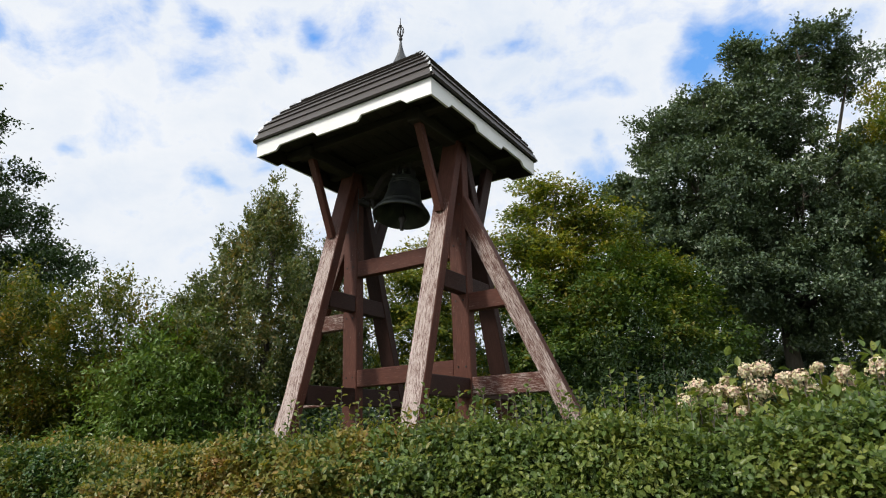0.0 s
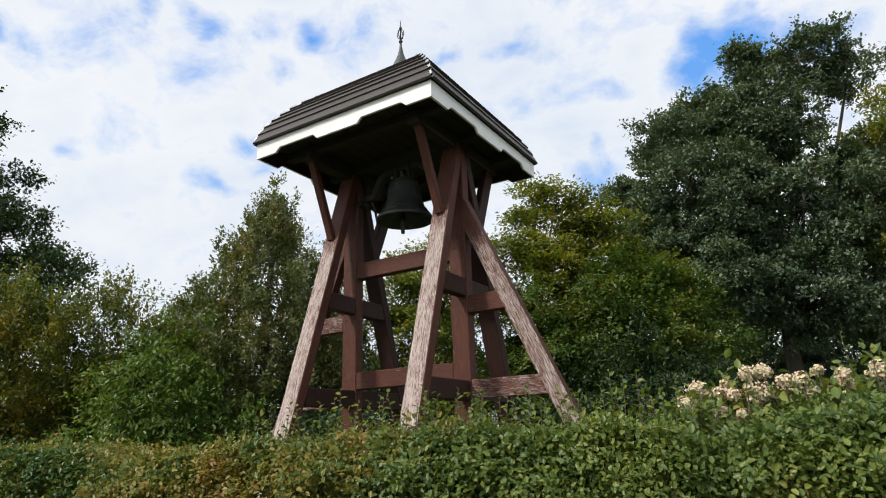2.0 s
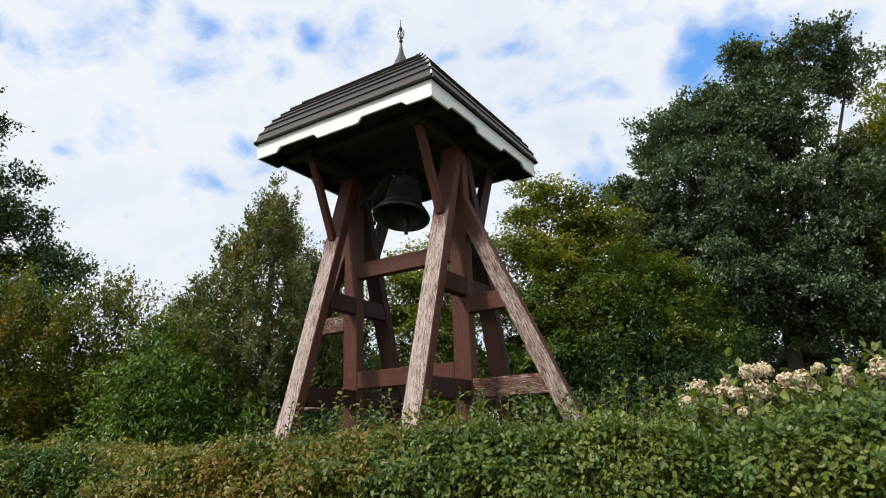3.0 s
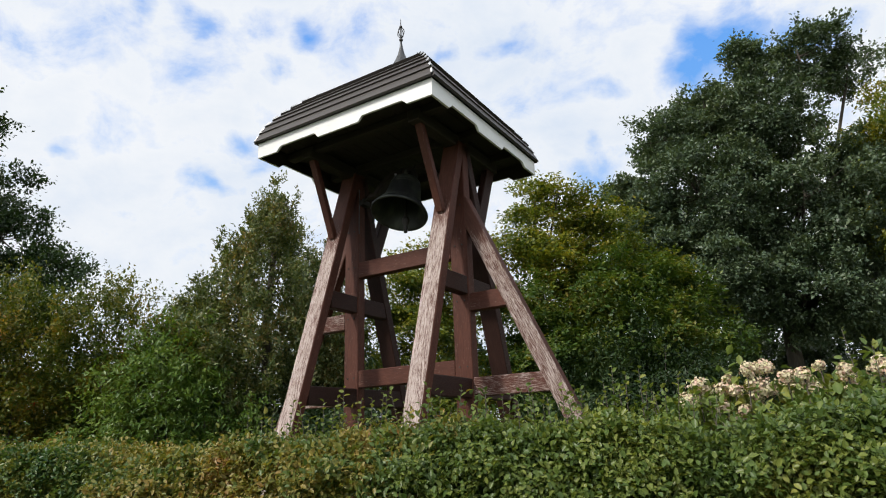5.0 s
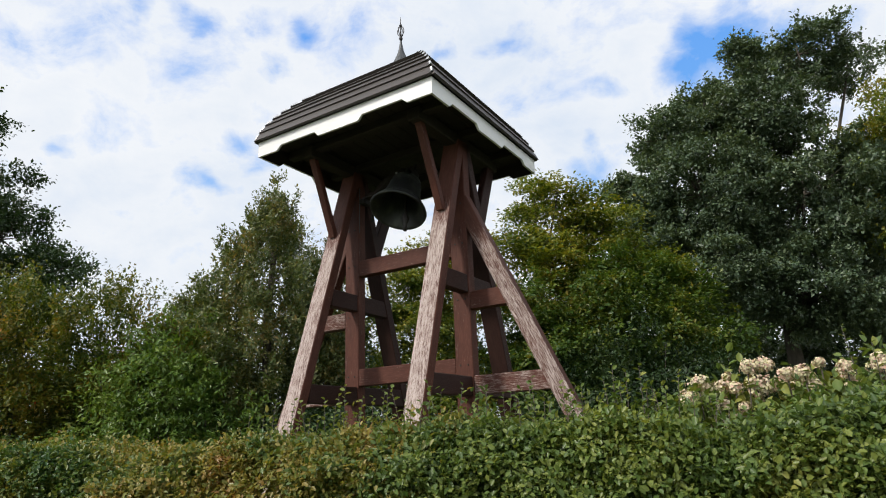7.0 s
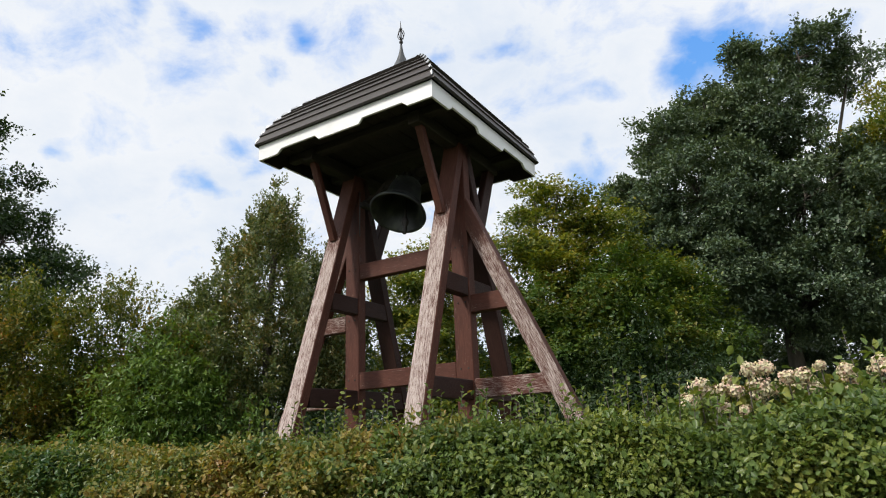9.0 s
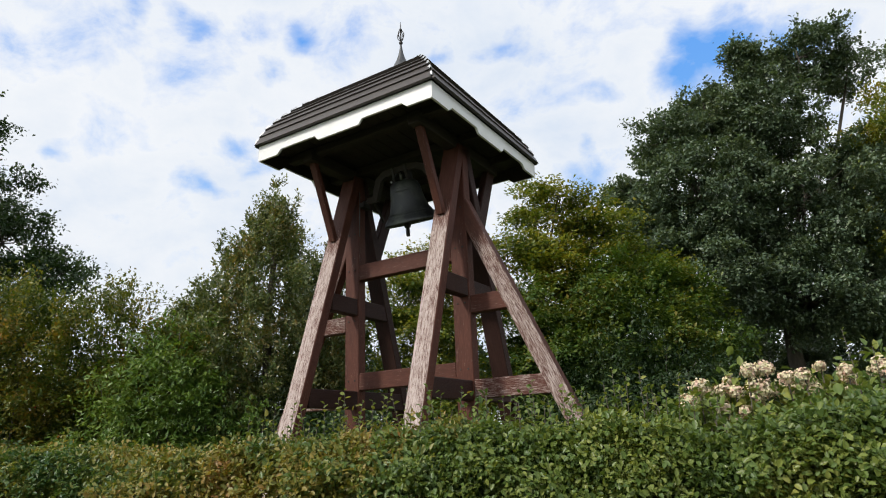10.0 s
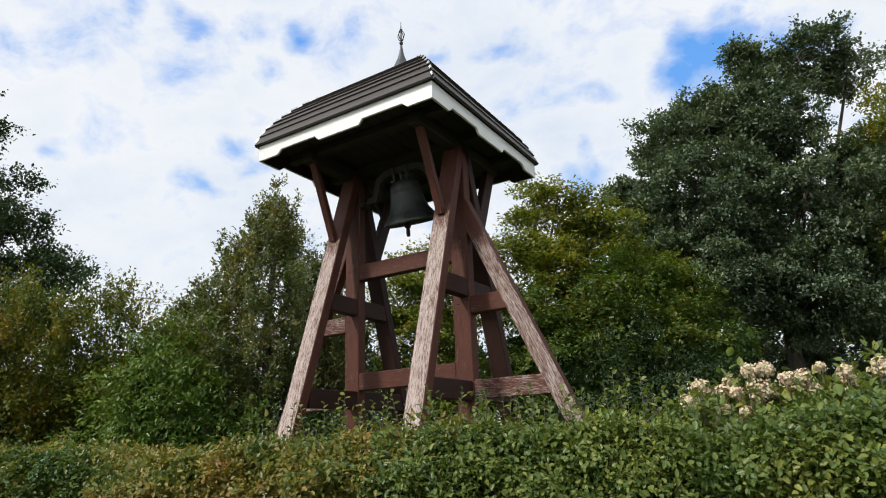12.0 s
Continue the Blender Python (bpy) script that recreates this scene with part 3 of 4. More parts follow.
def church_bell():
    b = new("church_bell")
    b.location = (0, Y0, BELL_Z)
    tagged(b, "dark green-grey bronze bell swinging on its headstock", "bell")
    lip = -BELL_R
    # profiles: radius and height over the lip
    outer = [(0.384, 0.0), (0.390, 0.018), (0.372, 0.05), (0.322, 0.105), (0.275, 0.175), (0.243, 0.27), (0.223, 0.37), (0.212, 0.445), (0.195, 0.495), (0.14, 0.535), (0.05, 0.555)]
    inner = [(0.03, 0.505), (0.125, 0.49), (0.172, 0.45), (0.190, 0.36), (0.212, 0.26), (0.245, 0.165), (0.295, 0.085), (0.345, 0.02), (0.362, 0.0)]
    outer, inner = ([(r * 0.945, lip + z * 1.05) for r, z in q] for q in (outer, inner))
    bm = bmesh.new()
    seg = 48
    rings = [[bm.verts.new((r * math.cos(2 * math.pi * i / seg), r * math.sin(2 * math.pi * i / seg), z)) for i in range(seg)] for r, z in outer + inner]
    for a, c in zip(rings, rings[1:] + rings[:1]):
        for i in range(seg):
            bm.faces.new((a[i], a[(i + 1) % seg], c[(i + 1) % seg], c[i])).smooth = True
    bmesh.ops.recalc_face_normals(bm, faces=bm.faces[:])
    body = part("body", bm, BRONZE, b)
    for z, r in ((lip + 0.105, 0.310), (lip + 0.137, 0.289), (lip + 0.42, 0.208), (lip + 0.457, 0.202)):
        pts = [(r * math.cos(a), r * math.sin(a), z) for a in np.linspace(0, 2 * math.pi, 41)]
        part("moulding", tube_bm(pts, [0.0045] * 41, 6), BRONZE, body)
    crown = lip + 0.575
    for a in range(4):
        c = Matrix.Rotation(a * math.pi / 2 + 0.4, 4, "Z")
        part("crown_loop", tube_bm([c @ Vector((0.11, 0, crown - 0.02)), c @ Vector((0.12, 0, crown + 0.05)), c @ Vector((0.05, 0, crown + 0.10))], [0.020] * 3, 8), BRONZE, b)
    # cranked headstock: its arms come down to the pivots beside the bell
    arch = [(-0.60, 0.0), (-0.48, 0.0), (-0.43, 0.10), (-0.36, 0.22), (-0.24, 0.285), (0.24, 0.285), (0.36, 0.22), (0.43, 0.10), (0.48, 0.0), (0.60, 0.0)]
    bm = bmesh.new()
    rows = []
    for q, (x, z) in enumerate(arch):
        (xa, za), (xb, zb) = arch[max(q - 1, 0)], arch[min(q + 1, len(arch) - 1)]
        d = Vector((xb - xa, 0, zb - za)).normalized()
        n = Vector((-d.z, 0, d.x)) * 0.042
        rows.append([bm.verts.new(Vector((x, y, z)) + n * k) for k, y in ((-1, -0.045), (1, -0.045), (1, 0.045), (-1, 0.045))])
    for ra, rb in zip(rows, rows[1:]):
        for q in range(4):
            bm.faces.new((ra[q], ra[(q + 1) % 4], rb[(q + 1) % 4], rb[q]))
    bm.faces.new(rows[0])
    bm.faces.new(rows[-1][::-1])
    bmesh.ops.recalc_face_normals(bm, faces=bm.faces[:])
    part("headstock", bm, WOOD_DARK, b, "dark cranked timber headstock")
    for x in (-0.10, 0.10):
        part("strap", box_bm(x - 0.018, x + 0.018, -0.062, 0.062, crown - 0.02, 0.335, 0.004), IRON, b, "iron strap")
    for s in (-1, 1):
        part("gudgeon", tube_bm([(s * 0.58, 0, 0), (s * 0.70, 0, 0)], [0.024, 0.024], 10), IRON, b)
    # swing lever and its rod at one end of the headstock
    part("lever", tube_bm([(-0.54, 0, 0.0), (-0.55, 0.10, -0.16), (-0.56, 0.16, -0.32)], [0.024, 0.018, 0.016], 8), IRON, b, "iron swing lever")
    part("bolt", lathe_bm([(0.012, 0.0), (0.016, 0.01), (0.012, 0.022), (0.004, 0.026)], 8), ZINC, b, "bright bolt head", Matrix.Translation((-0.08, -0.15, crown - 0.02)) @ Matrix.Rotation(0.5, 4, "X"))
    clap = part("clapper", lathe_bm([(0.012, -0.675), (0.024, -0.67), (0.028, -0.60), (0.021, -0.575), (0.040, -0.55), (0.050, -0.51), (0.040, -0.47), (0.019, -0.44), (0.014, -0.2), (0.014, 0.0)], 16), IRON, b, "iron clapper")
    clap.location = (0, 0, lip + 0.49)
    return b, clap


bell, clapper = church_bell()


# ---- front hedge ----
def hedge_line(u):
    return 3.70 - 0.43 * u


def hedge(name, label, tops, material, leaf, seed, count, shoots, width=0.55):
    """A clipped hedge along its line: stems and a dense coat of leaves with stray shoots. tops: places along the line and the height there."""
    rng = np.random.default_rng(seed)
    root = new(name)
    us, zs = (np.array(q) for q in zip(*tops))
    mid, slant = (us[0] + us[-1]) / 2, math.sqrt(1 + 0.43 ** 2)
    root.matrix_world = Matrix.Translation(place(mid, hedge_line(mid))) @ TURN @ Matrix.Rotation(math.atan(-0.43), 4, "Z")
    half = (us[-1] - us[0]) / 2 * slant
    tagged(root, label, "hedge")
    thick, n = 0.45, count

    def top_at(x):
        return np.interp(x / slant + mid, us, zs) + 0.020 * np.sin(x * 4.3 + seed) + 0.022 * np.sin(x * 9.1 + 1.3) + 0.014 * np.sin(x * 21 + seed)

    # front face and top, in lumps with hollows between them
    x = rng.uniform(-half, half, n)
    on_top = rng.uniform(0, 1, n) < 0.30
    zt = top_at(x)
    z = np.where(on_top, zt - rng.exponential(0.04, n), 0.15 + (zt - 0.15) * rng.uniform(0, 1, n) ** 0.30)
    bulge = 0.06 * np.sin(x * 3.7 + z * 5) + 0.085 * np.sin(x * 9 + z * 6 + 2) * np.sin(z * 15 + x * 4) + 0.055 * np.sin(x * 23 + 1) * np.sin(z * 27 + x * 7)
    y = np.where(on_top, rng.uniform(-thick, thick, n), -thick + rng.exponential(0.055, n) - bulge)
    y = np.where(z > zt - 0.12, np.maximum(y, -thick + (z - zt + 0.12) * 1.2), y)
    c = np.stack([x, y, z], 1)
    out = unit(np.stack([rng.normal(0, 0.2, n), np.where(on_top, -0.5, -1.0), np.where(on_top, 1.0, 0.35)], 1))
    coats = [sprays(rng, c, out, 1, 3, 0.08, leaf, 0.15, 0.9, face=1.1)]
    # stray shoots above the top, short ones and a few long ones
    for m, per, length, size, wild in ((shoots, 9, 0.13, 0.95, 0.35), (shoots // 4, 11, 0.24, 1.1, 0.28)):
        xs = rng.uniform(-half, half, m)
        cs = np.stack([xs, rng.uniform(-thick, thick * 0.6, m), top_at(xs) - 0.03], 1)
        coats.append(sprays(rng, cs, np.tile([0.0, 0, 1.0], (m, 1)), 1, per, length, leaf * size, 0.8, wild))
    part("foliage", leaves("foliage", *[np.concatenate(q) for q in zip(*coats)], width=width, fine=True), material, root)
    bm = bmesh.new()
    for i in range(int(half * 2 / 0.35)):
        xs = -half + 0.35 * i + rng.uniform(0, 0.2)
        pts = [Vector((xs, rng.normal(0, 0.06), 0)), Vector((xs + rng.normal(0, 0.06), rng.normal(0, 0.1), 0.6)), Vector((xs + rng.normal(0, 0.12), rng.normal(0, 0.18), zs.min() - 0.12))]
        tube_bm(pts, [0.02, 0.014, 0.005], 6, bm)
    tagged(part("stems", bm, BARK, root), kind="stuff")
    return root


def shoot(root, u, v, z, seed):
    """A tall stray shoot of the hedge whose tip stands at (u, v, z): a stem with paired leaves."""
    rng = np.random.default_rng(seed)
    m = root.matrix_basis.inverted()
    tip = m @ place(u, v, z)
    foot = tip + Vector((rng.normal(0, 0.04), rng.normal(0, 0.04), -0.55))
    bend = foot.lerp(tip, 0.5) + Vector((rng.normal(0, 0.025), 0, 0))
    stem = part("shoot", tube_bm([foot, bend, tip], [0.004, 0.003, 0.0015], 5), BARK, root, "thin upright shoot")
    n = 20
    s = np.linspace(0.15, 1.0, n)[:, None]
    f, k, t = (np.array(q) for q in (foot, bend, tip))
    p = (1 - s) ** 2 * f + 2 * s * (1 - s) * k + s ** 2 * t
    a = np.arange(n) * 2.4 + rng.uniform(0, 6)
    along = np.stack([np.cos(a), np.sin(a), np.full(n, 0.55)], 1) + rng.normal(0, 0.2, (n, 3))
    spray = part("leaf_spray", leaves("leaf_spray", p, along, np.tile([0.0, 0.0, 1.0], (n, 1)) + rng.normal(0, 0.4, (n, 3)), 0.056 * rng.uniform(0.7, 1.15, n) * (1.1 - 0.45 * s[:, 0]), width=0.6, fine=True), HEDGE_GREEN, stem)
    tagged(spray, kind="stuff")


gold = hedge("hedge", "clipped hedge of small yellowing green leaves",
             [(-7.5, 1.52), (-3.4, 1.51), (-2.8, 1.51), (-1.8, 1.45), (-1.3, 1.47), (-0.8, 1.52), (-0.3, 1.53), (0.2, 1.52)], HEDGE_GOLD, 0.035, 3, 45000, 360)
green = hedge("hedge", "leafy dark green hedge with loose shoots on top",
              [(-0.25, 1.50), (0.0, 1.54), (0.6, 1.53), (0.85, 1.52), (1.1, 1.49), (1.3, 1.45), (1.5, 1.49), (1.7, 1.55), (1.9, 1.60), (3.3, 1.62)], HEDGE_GREEN, 0.033, 4, 42000, 340, 0.60)


for i, (u, v, z) in enumerate(((2.01, 3.15, 2.04), (0.97, 3.2, 1.89), (0.86, 3.3, 1.91), (1.13, 3.1, 1.84), (1.02, 3.2, 1.79), (-0.66, 4.0, 1.91), (-0.7, 4.0, 1.85), (-0.13, 3.8, 1.89), (-0.05, 3.8, 1.84), (0.44, 3.5, 1.84), (2.11, 3.1, 1.95), (0.21, 3.6, 1.83), (-0.36, 3.9, 1.88), (0.34, 3.5, 1.8), (0.68, 3.4, 1.82), (-1.35, 4.3, 1.78), (-0.47, 3.9, 1.83))):
    shoot(green if u > -0.25 else gold, u, v, z - 0.05, 70 + i)


sprig_rng = random.Random(8)
for i in range(64):
    u = -1.2 + 2.5 * (i + sprig_rng.random()) / 64
    shoot(green if u > -0.25 else gold, u, hedge_line(u) + sprig_rng.uniform(-0.30, 0.15), sprig_rng.choice((1.64, 1.68, 1.72, 1.78)) + sprig_rng.uniform(-0.02, 0.04), 120 + i)


def hydrangea(u, v, top, spread, heads, seed):
    """A hydrangea bush with big cream and pink flower heads: each one's place across, its height and its radius."""
    rng = np.random.default_rng(seed)
    root = new("hydrangea_bush")
    root.matrix_world = Matrix.Translation(place(u, v)) @ TURN
    tagged(root, "hydrangea bush with fading cream and pink flower heads", "flowering bush", "hydrangeas behind the hedge")
    pts, out = shell_points(rng, (0, 0.10, top * 0.52, spread * 1.1, 0.36, top * 0.50), 760, 0.4)
    part("foliage", leaves("foliage", *sprays(rng, pts, out, 2, 4, 0.12, 0.070, 0.2, 0.5), width=0.58, fine=True), HEDGE_GREEN, root)
    for across, z, r in heads:
        x, y = across - u, rng.uniform(-0.16, 0.02)
        count = 170
        # a head of four or five rounded tufts
        tufts = np.array([x, y, z]) + rng.normal(0, 0.30, (6, 3)) * r * np.array([1.1, 0.8, 0.7])
        d = unit(rng.normal(0, 1, (count, 3)) + np.array([0, -0.2, 0.3]))
        p = tufts[rng.integers(0, 6, count)] + d * r * 0.72 * rng.uniform(0.75, 1.1, (count, 1))
        tang = unit(np.cross(d, rng.normal(0, 1, (count, 3))))
        part("flower_head", leaves("flower_head", p, tang, d, np.full(count, 0.020), width=0.9), PETAL, root, "papery cream and pink flower head")
        part("stem", tube_bm([(x * 0.4, y * 0.3, 0), (x * 0.8, y * 0.8, z * 0.6), (x, y, z)], [0.008, 0.006, 0.004], 5), BARK, root)


hydrangea(1.66, 3.85, 1.72, 0.42, [
    (1.436, 1.697, 0.055), (1.507, 1.787, 0.052), (1.542, 1.756, 0.042), (1.665, 1.759, 0.052), (1.699, 1.744, 0.045), (1.772, 1.855, 0.045), (1.832, 1.863, 0.052),
    (1.881, 1.855, 0.052), (1.818, 1.764, 0.062), (1.822, 1.714, 0.042), (1.697, 1.811, 0.031), (1.579, 1.647, 0.035), (1.68, 1.57, 0.035), (1.717, 1.626, 0.031),
    (1.889, 1.748, 0.042), (1.942, 1.74, 0.038), (2.018, 1.747, 0.049), (1.821, 1.649, 0.031)], 5)
hydrangea(2.12, 3.50, 1.74, 0.34, [
    (1.879, 1.782, 0.047), (1.928, 1.795, 0.044), (1.975, 1.769, 0.044), (2.045, 1.84, 0.028), (2.124, 1.804, 0.041), (2.175, 1.796, 0.044), (2.21, 1.746, 0.025),
    (2.171, 1.706, 0.025), (1.978, 1.724, 0.028)], 6)
hydrangea(2.55, 3.45, 1.78, 0.36, [(2.321, 1.825, 0.05), (2.368, 1.814, 0.041), (2.319, 1.713, 0.028), (2.47, 1.81, 0.045), (2.61, 1.80, 0.05), (2.74, 1.77, 0.04)], 7)

# ---- trees and shrubs behind ----
tree("oak_tree", "large dark green oak with an uneven broad crown", 10.8, 19.5, 5.0, 0.40, [
    (2.3, 0, 14.2, 1.1, 1.3, 1.0, 0.8), (0.1, 0, 13.7, 0.75, 1.1, 1.1, 0.9), (4.2, 0.3, 13.8, 1.2, 1.3, 0.9, 0.5), (-1.4, 0, 12.1, 1.1, 1.3, 0.9),
    (-2.9, 0, 11.1, 0.9, 1.2, 0.8), (0.1, -0.5, 11.5, 1.35, 1.7, 1.4), (3.7, -0.3, 8.8, 1.9, 1.8, 1.2),
    (-4.2, 0, 9.0, 0.9, 1.2, 0.8), (-2.3, -0.6, 8.7, 1.8, 2.0, 1.7), (0.8, -1.0, 8.4, 2.3, 2.2, 1.9), (4.6, -0.5, 7.2, 2.0, 2.0, 1.7),
    (-4.3, -0.2, 7.0, 1.2, 1.5, 1.0), (-2.6, -0.6, 6.0, 1.9, 1.9, 1.3), (0.4, -0.9, 5.4, 2.2, 2.0, 1.4), (3.4, -0.6, 5.2, 2.2, 2.0, 1.3),
    (-1.2, 2.0, 3.2, 2.0, 1.4, 1.2, 0.8), (2.2, 2.2, 2.9, 2.2, 1.4, 1.2, 0.8), (5.2, 1.6, 3.4, 2.0, 1.6, 1.4, 0.8)],
    OAK_LEAF, 0.125, 20.0, 5, 8, 0.34, 0.35, 0.7, 0.1, 11, 0.62, 0.50, bough=11, pad=0.27, flat=0.55)
tree("oak_tree", "tall tree with yellowing green leaves at the wood's edge", 14.6, 17.6, 6.0, 0.35, [
    (0.4, 0, 11.08, 1.2, 1.4, 1.4, 0.6), (-0.2, 0, 9.3, 1.4, 1.5, 1.5, 0.6), (1.2, 0, 8.71, 1.8, 1.6, 2.0), (0.2, 0, 6.13, 2.0, 1.8, 2.0), (0.0, 0, 3.75, 2.0, 1.8, 1.8)],
    BEECH_LEAF, 0.14, 9.0, 4, 8, 0.6, 0.3, 0.55, 0.1, 12, 0.5)
tree("oak_tree", "dark leafy oak at the edge of the garden", -18.2, 21.0, 5.0, 0.4, [
    (-0.2, 0, 10.05, 1.8, 1.8, 1.6), (0.3, 0, 14.0, 1.0, 1.1, 0.8), (1.7, 0, 10.45, 1.4, 1.5, 1.0), (2.4, 0, 8.87, 1.5, 1.4, 0.9), (4.1, 0, 7.58, 1.2, 1.1, 0.4), (1.2, 0, 7.28, 2.6, 2.0, 1.4), (-2.5, 0, 12.13, 2.0, 2.0, 2.0), (1.0, 0, 4.89, 2.6, 2.0, 1.8)],
    DARK_LEAF, 0.16, 9.0, 4, 7, 0.65, 0.3, 0.55, 0.1, 13, 0.55)
def cone_lobes(height, spread, widest, count, seed):
    """Lobes of a pointed crown: small ones round a spiral that widens downwards."""
    rng = random.Random(seed)
    lobes = [(0.0, 0.0, height, 0.09, 0.09, 0.40)]
    for i in range(count):
        h = 0.9 + (height - 1.25) * (i / count) ** 0.72
        reach = min(widest, spread * (height + 0.2 - h)) * rng.uniform(0.5, 0.95)
        a, size = i * 2.4, min(0.42, 0.10 + 0.09 * (height + 0.05 - h))
        lobes.append((reach * math.cos(a) - 0.10 * (height - h) / 3, reach * math.sin(a), h, size, size, size * 1.3))
    return lobes


for u, v, height, spread, widest, count, seed in ((-4.08, 14.2, 7.35, 0.58, 1.85, 96, 14), (-5.95, 14.4, 5.05, 0.45, 0.9, 34, 21), (-2.75, 14.8, 6.1, 0.40, 0.8, 40, 22)):
    tree("hornbeam_tree", "pyramid-shaped tree with small dull green and brown leaves", u, v, height - 0.2, 0.13 if seed == 14 else 0.07, cone_lobes(height, spread, widest, count, seed),
         HORNBEAM_LEAF, 0.092, 17.0, 3, 9, 0.30, 1.5, 0.32, 0.0, seed, 0.50, 0.6, limbs=False, bough=4, pad=0.10, flat=1.8)
tree("beech_tree", "beech tree with yellow-green early autumn leaves", 2.4, 15.5, 5.5, 0.18, [
    (0.75, 0, 7.65, 0.55, 0.8, 0.55, 0.8), (0.1, 0, 7.0, 0.7, 0.8, 0.6), (1.3, 0, 7.1, 0.65, 0.8, 0.5, 0.8), (-0.5, 0, 6.2, 0.8, 1.0, 0.6), (0.8, 0, 6.1, 1.0, 1.1, 0.7),
    (1.9, 0.2, 6.6, 0.7, 0.9, 0.6), (2.0, 0, 5.6, 1.0, 1.1, 0.6), (0.0, -0.2, 5.1, 1.2, 1.2, 0.7)],
    BEECH_LEAF, 0.115, 15.0, 4, 9, 0.48, 0.1, 0.55, 0.10, 15, 0.56, 0.60, bough=14, pad=0.30, flat=0.16, level=0.55)
tree("beech_tree", "spreading beech with deep green leaves in level sprays", 3.6, 15.0, 4.0, 0.16, [
    (1.9, 0.2, 4.7, 0.9, 1.1, 0.5), (-0.4, -0.3, 4.6, 1.1, 1.2, 0.6), (0.8, -0.1, 5.0, 1.0, 1.1, 0.5), (0.0, -0.3, 3.5, 1.7, 1.4, 0.9), (1.6, -0.1, 3.6, 1.3, 1.3, 0.8),
    (-1.2, -0.2, 3.2, 1.1, 1.1, 0.9), (0.3, -0.3, 2.2, 1.8, 1.3, 0.9), (1.9, 0.2, 2.3, 1.3, 1.1, 0.8)],
    DEEP_BEECH_LEAF, 0.115, 17.0, 4, 9, 0.50, 0.05, 0.6, 0.12, 25, 0.56, 0.50, bough=11, pad=0.34, flat=0.18, level=0.5)
tree("beech_tree", "young beech with light yellow-green leaves", -0.6, 15.0, 4.5, 0.12, [
    (0.3, 0, 5.7, 0.9, 0.9, 0.6), (-0.3, 0, 4.9, 1.0, 1.0, 0.6), (0.9, 0, 4.5, 1.1, 1.0, 0.7), (-0.1, 0, 3.8, 1.2, 1.0, 0.7), (0.4, 0, 2.7, 1.4, 1.1, 0.9), (0.2, 0, 1.4, 1.5, 1.1, 0.9)],
    BEECH_LEAF, 0.10, 20.0, 4, 9, 0.45, 0.05, 0.6, 0.12, 16, 0.56, 0.55, bough=11, pad=0.30, flat=0.18, level=0.5)
tree("shrub", "dark green shrub in the shade below the oak", 4.4, 13.0, 0.0, 0.0, [
    (-1.2, 0, 1.62, 1.3, 1.0, 1.3), (0.0, 0, 2.02, 1.2, 1.0, 1.3), (1.4, 0.2, 1.42, 1.3, 1.0, 1.2), (3.0, 0.6, 1.02, 1.4, 1.0, 1.1)],
    DARK_LEAF, 0.10, 20.0, 4, 6, 0.45, 0.3, 0.6, 0.0, 17, 0.5, category="shrub")
for u, v, h in ((-2.6, 13.0, 1.2), (-0.4, 13.4, 0.95), (1.7, 13.0, 1.1)):
    tree("shrub", "dark green shrub in the shade below the beeches", u, v, 0.0, 0.0, [(0, 0, h * 0.9, 1.35, 0.9, h), (0.5, 0.3, h * 0.7, 1.2, 0.9, h)],
         DARK_LEAF, 0.10, 18.0, 4, 6, 0.40, 0.3, 0.6, 0.0, 40 + int(u * 3), 0.5, category="shrub")
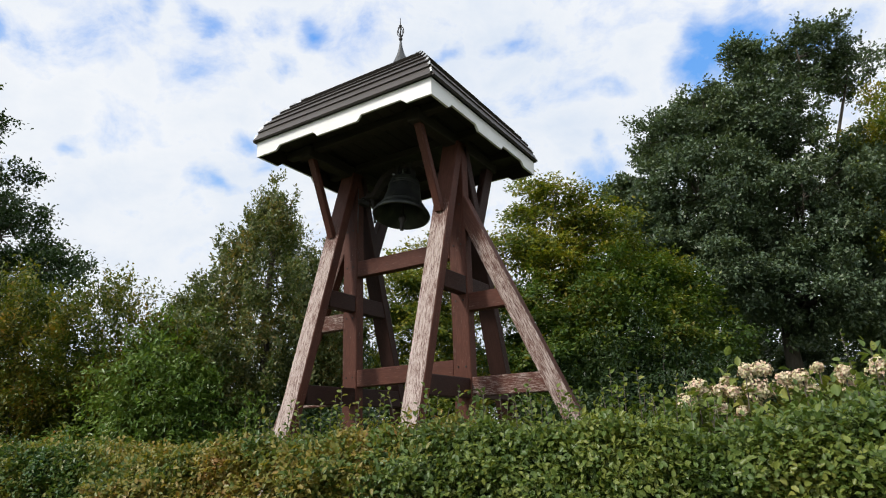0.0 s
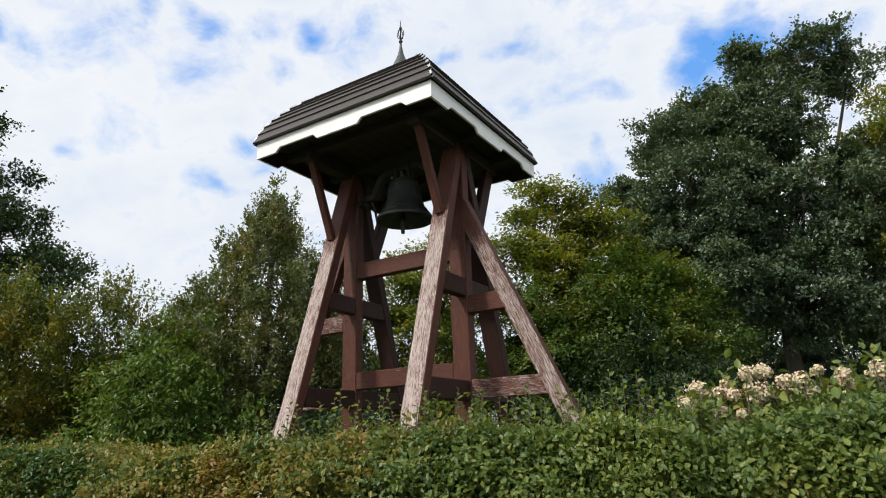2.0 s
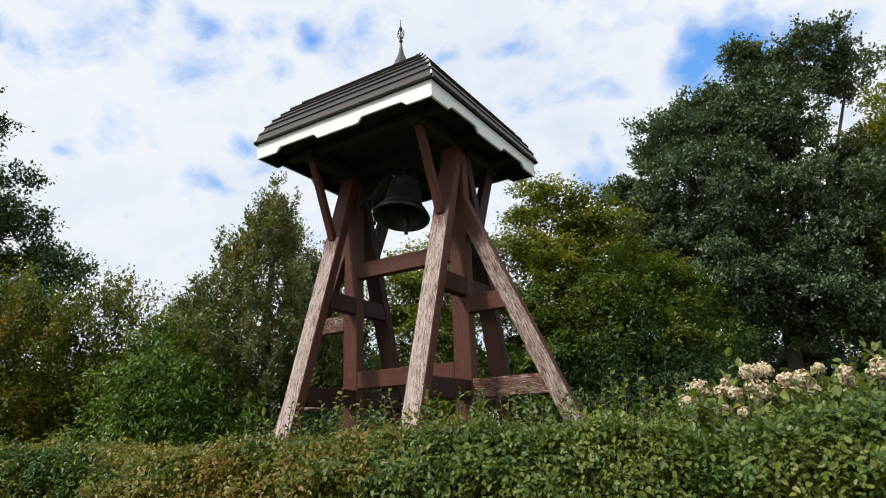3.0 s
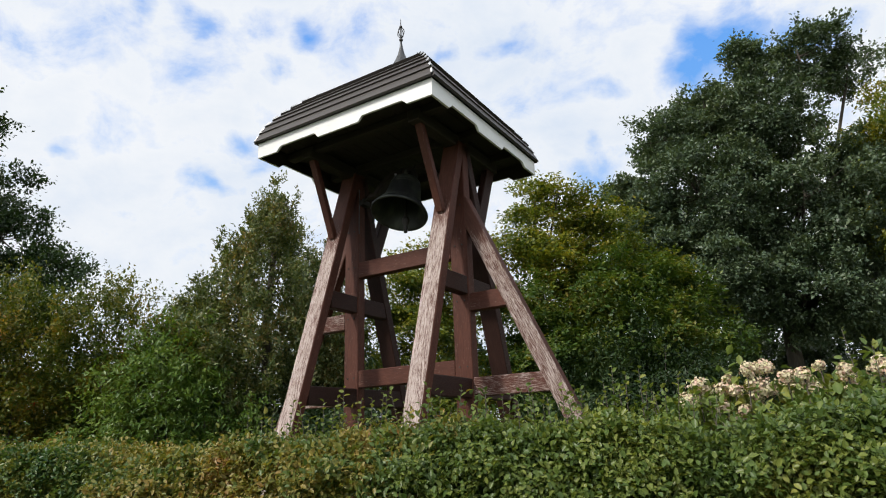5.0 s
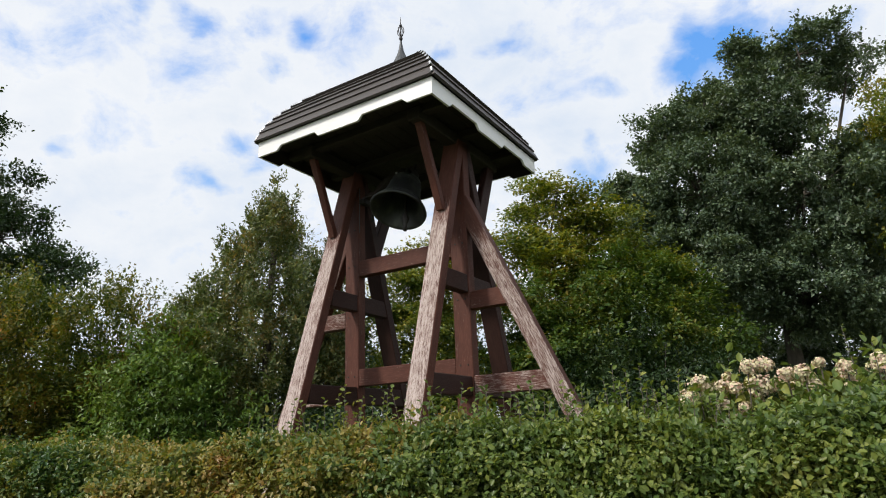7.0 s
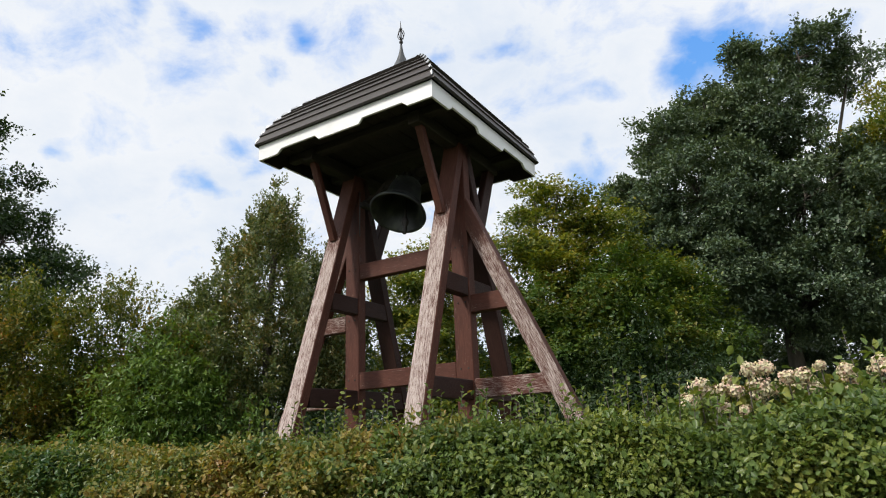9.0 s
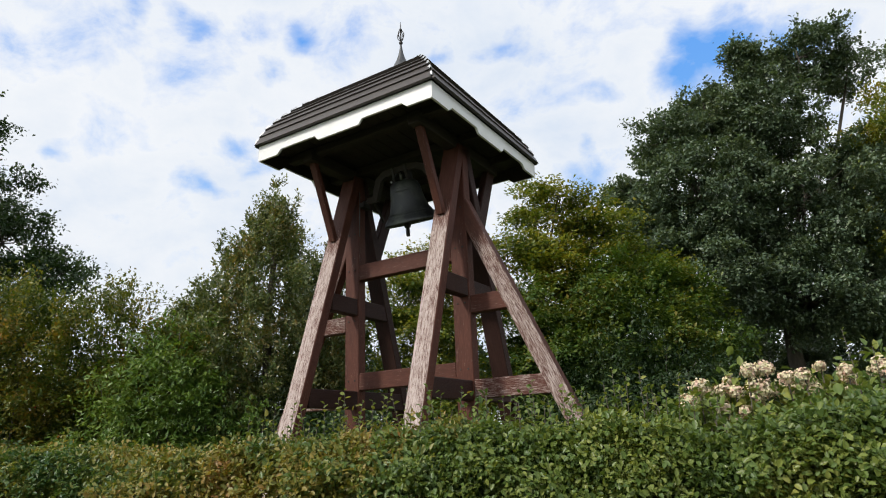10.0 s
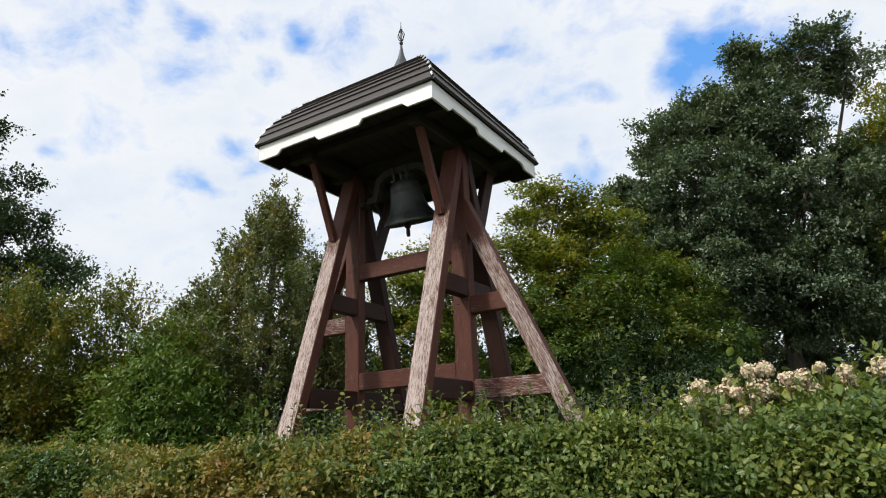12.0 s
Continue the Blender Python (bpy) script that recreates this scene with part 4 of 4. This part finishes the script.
for i, (du, dv, w, h) in enumerate(((-2.4, 0, 1.8, 2.2), (-0.6, -0.2, 1.5, 2.25), (0.9, -0.2, 1.5, 2.35), (2.4, 0, 1.4, 2.3), (4.0, 0.3, 1.2, 2.0))):
    tagged(tree("shrub", "tall yellow-green shrub with upright shoots", -9.9 + du, 13.6 + dv, 0.0, 0.0, [(0, -0.3, h * 1.5, w, 1.1, h * 0.62), (0.3, 0.5, h * 0.7, w, 1.0, h * 0.75)],
                SHRUB_LEAF, 0.092, 20.0, 3, 10, 0.55, 0.9, 0.4, 0.0, 30 + i, 0.52, 0.6, category="shrub", bough=5, pad=0.13, flat=1.5), group="shrubs along the garden's edge")
tree("shrub", "bright green drooping shrub with long leaves", -5.7, 12.6, 0.0, 0.0, [
    (-0.9, 0, 1.82, 0.9, 0.8, 1.4), (0.0, 0, 2.02, 0.9, 0.8, 1.7), (0.9, 0, 1.52, 1.0, 0.8, 1.3), (0.3, 0, 3.12, 0.5, 0.6, 0.9)],
    BRIGHT_LEAF, 0.12, 22.0, 3, 8, 0.45, 0.5, 0.5, 0.5, 19, 0.36, category="shrub")
for i, (du, dv, h) in enumerate(((-16, 2, 2.6), (-11, 0, 2.3), (-6.5, 0, 2.3), (-2.0, 0, 2.4), (2.0, 0, 2.6), (5.0, 3, 3.0), (8.0, 4, 3.2), (11.0, 4, 3.2), (14.0, 4, 3.2))):
    tagged(tree("shrub", "dark evergreen shrub closing the garden behind", 3.0 + du, 22.0 + dv, 0.0, 0.0, [(0, 0, h, 3.0, 1.2, h)],
                DARK_LEAF, 0.18, 8.0, 4, 6, 0.7, 0.3, 0.6, 0.0, 50 + i, 0.6, category="shrub"), group="dark shrubs at the back")



def swing(t):
    """The bell's lean towards the hedge, in degrees; it dies away slowly."""
    return 3.2 + 38.7 * math.exp(-(t - 0.5) / 19.8) * math.cos(2 * math.pi * (t - 0.463) / 2.102)


def motions():
    times = [i * 0.1 for i in range(121)]
    walk(bell, [(t, pose(0.021, Y0, BELL_Z, -swing(t))) for t in times])
    walk(clapper, [(t, pose(0, 0, 0.49 - BELL_R, 0.72 * swing(t - 0.05))) for t in times])
    walk(sky, [(t, Matrix.Translation(EYE) @ Matrix.Rotation(YAW + radians(1.45 * t / 12), 4, "Z")) for t in (0.0, 6.0, 12.0)])


motions()
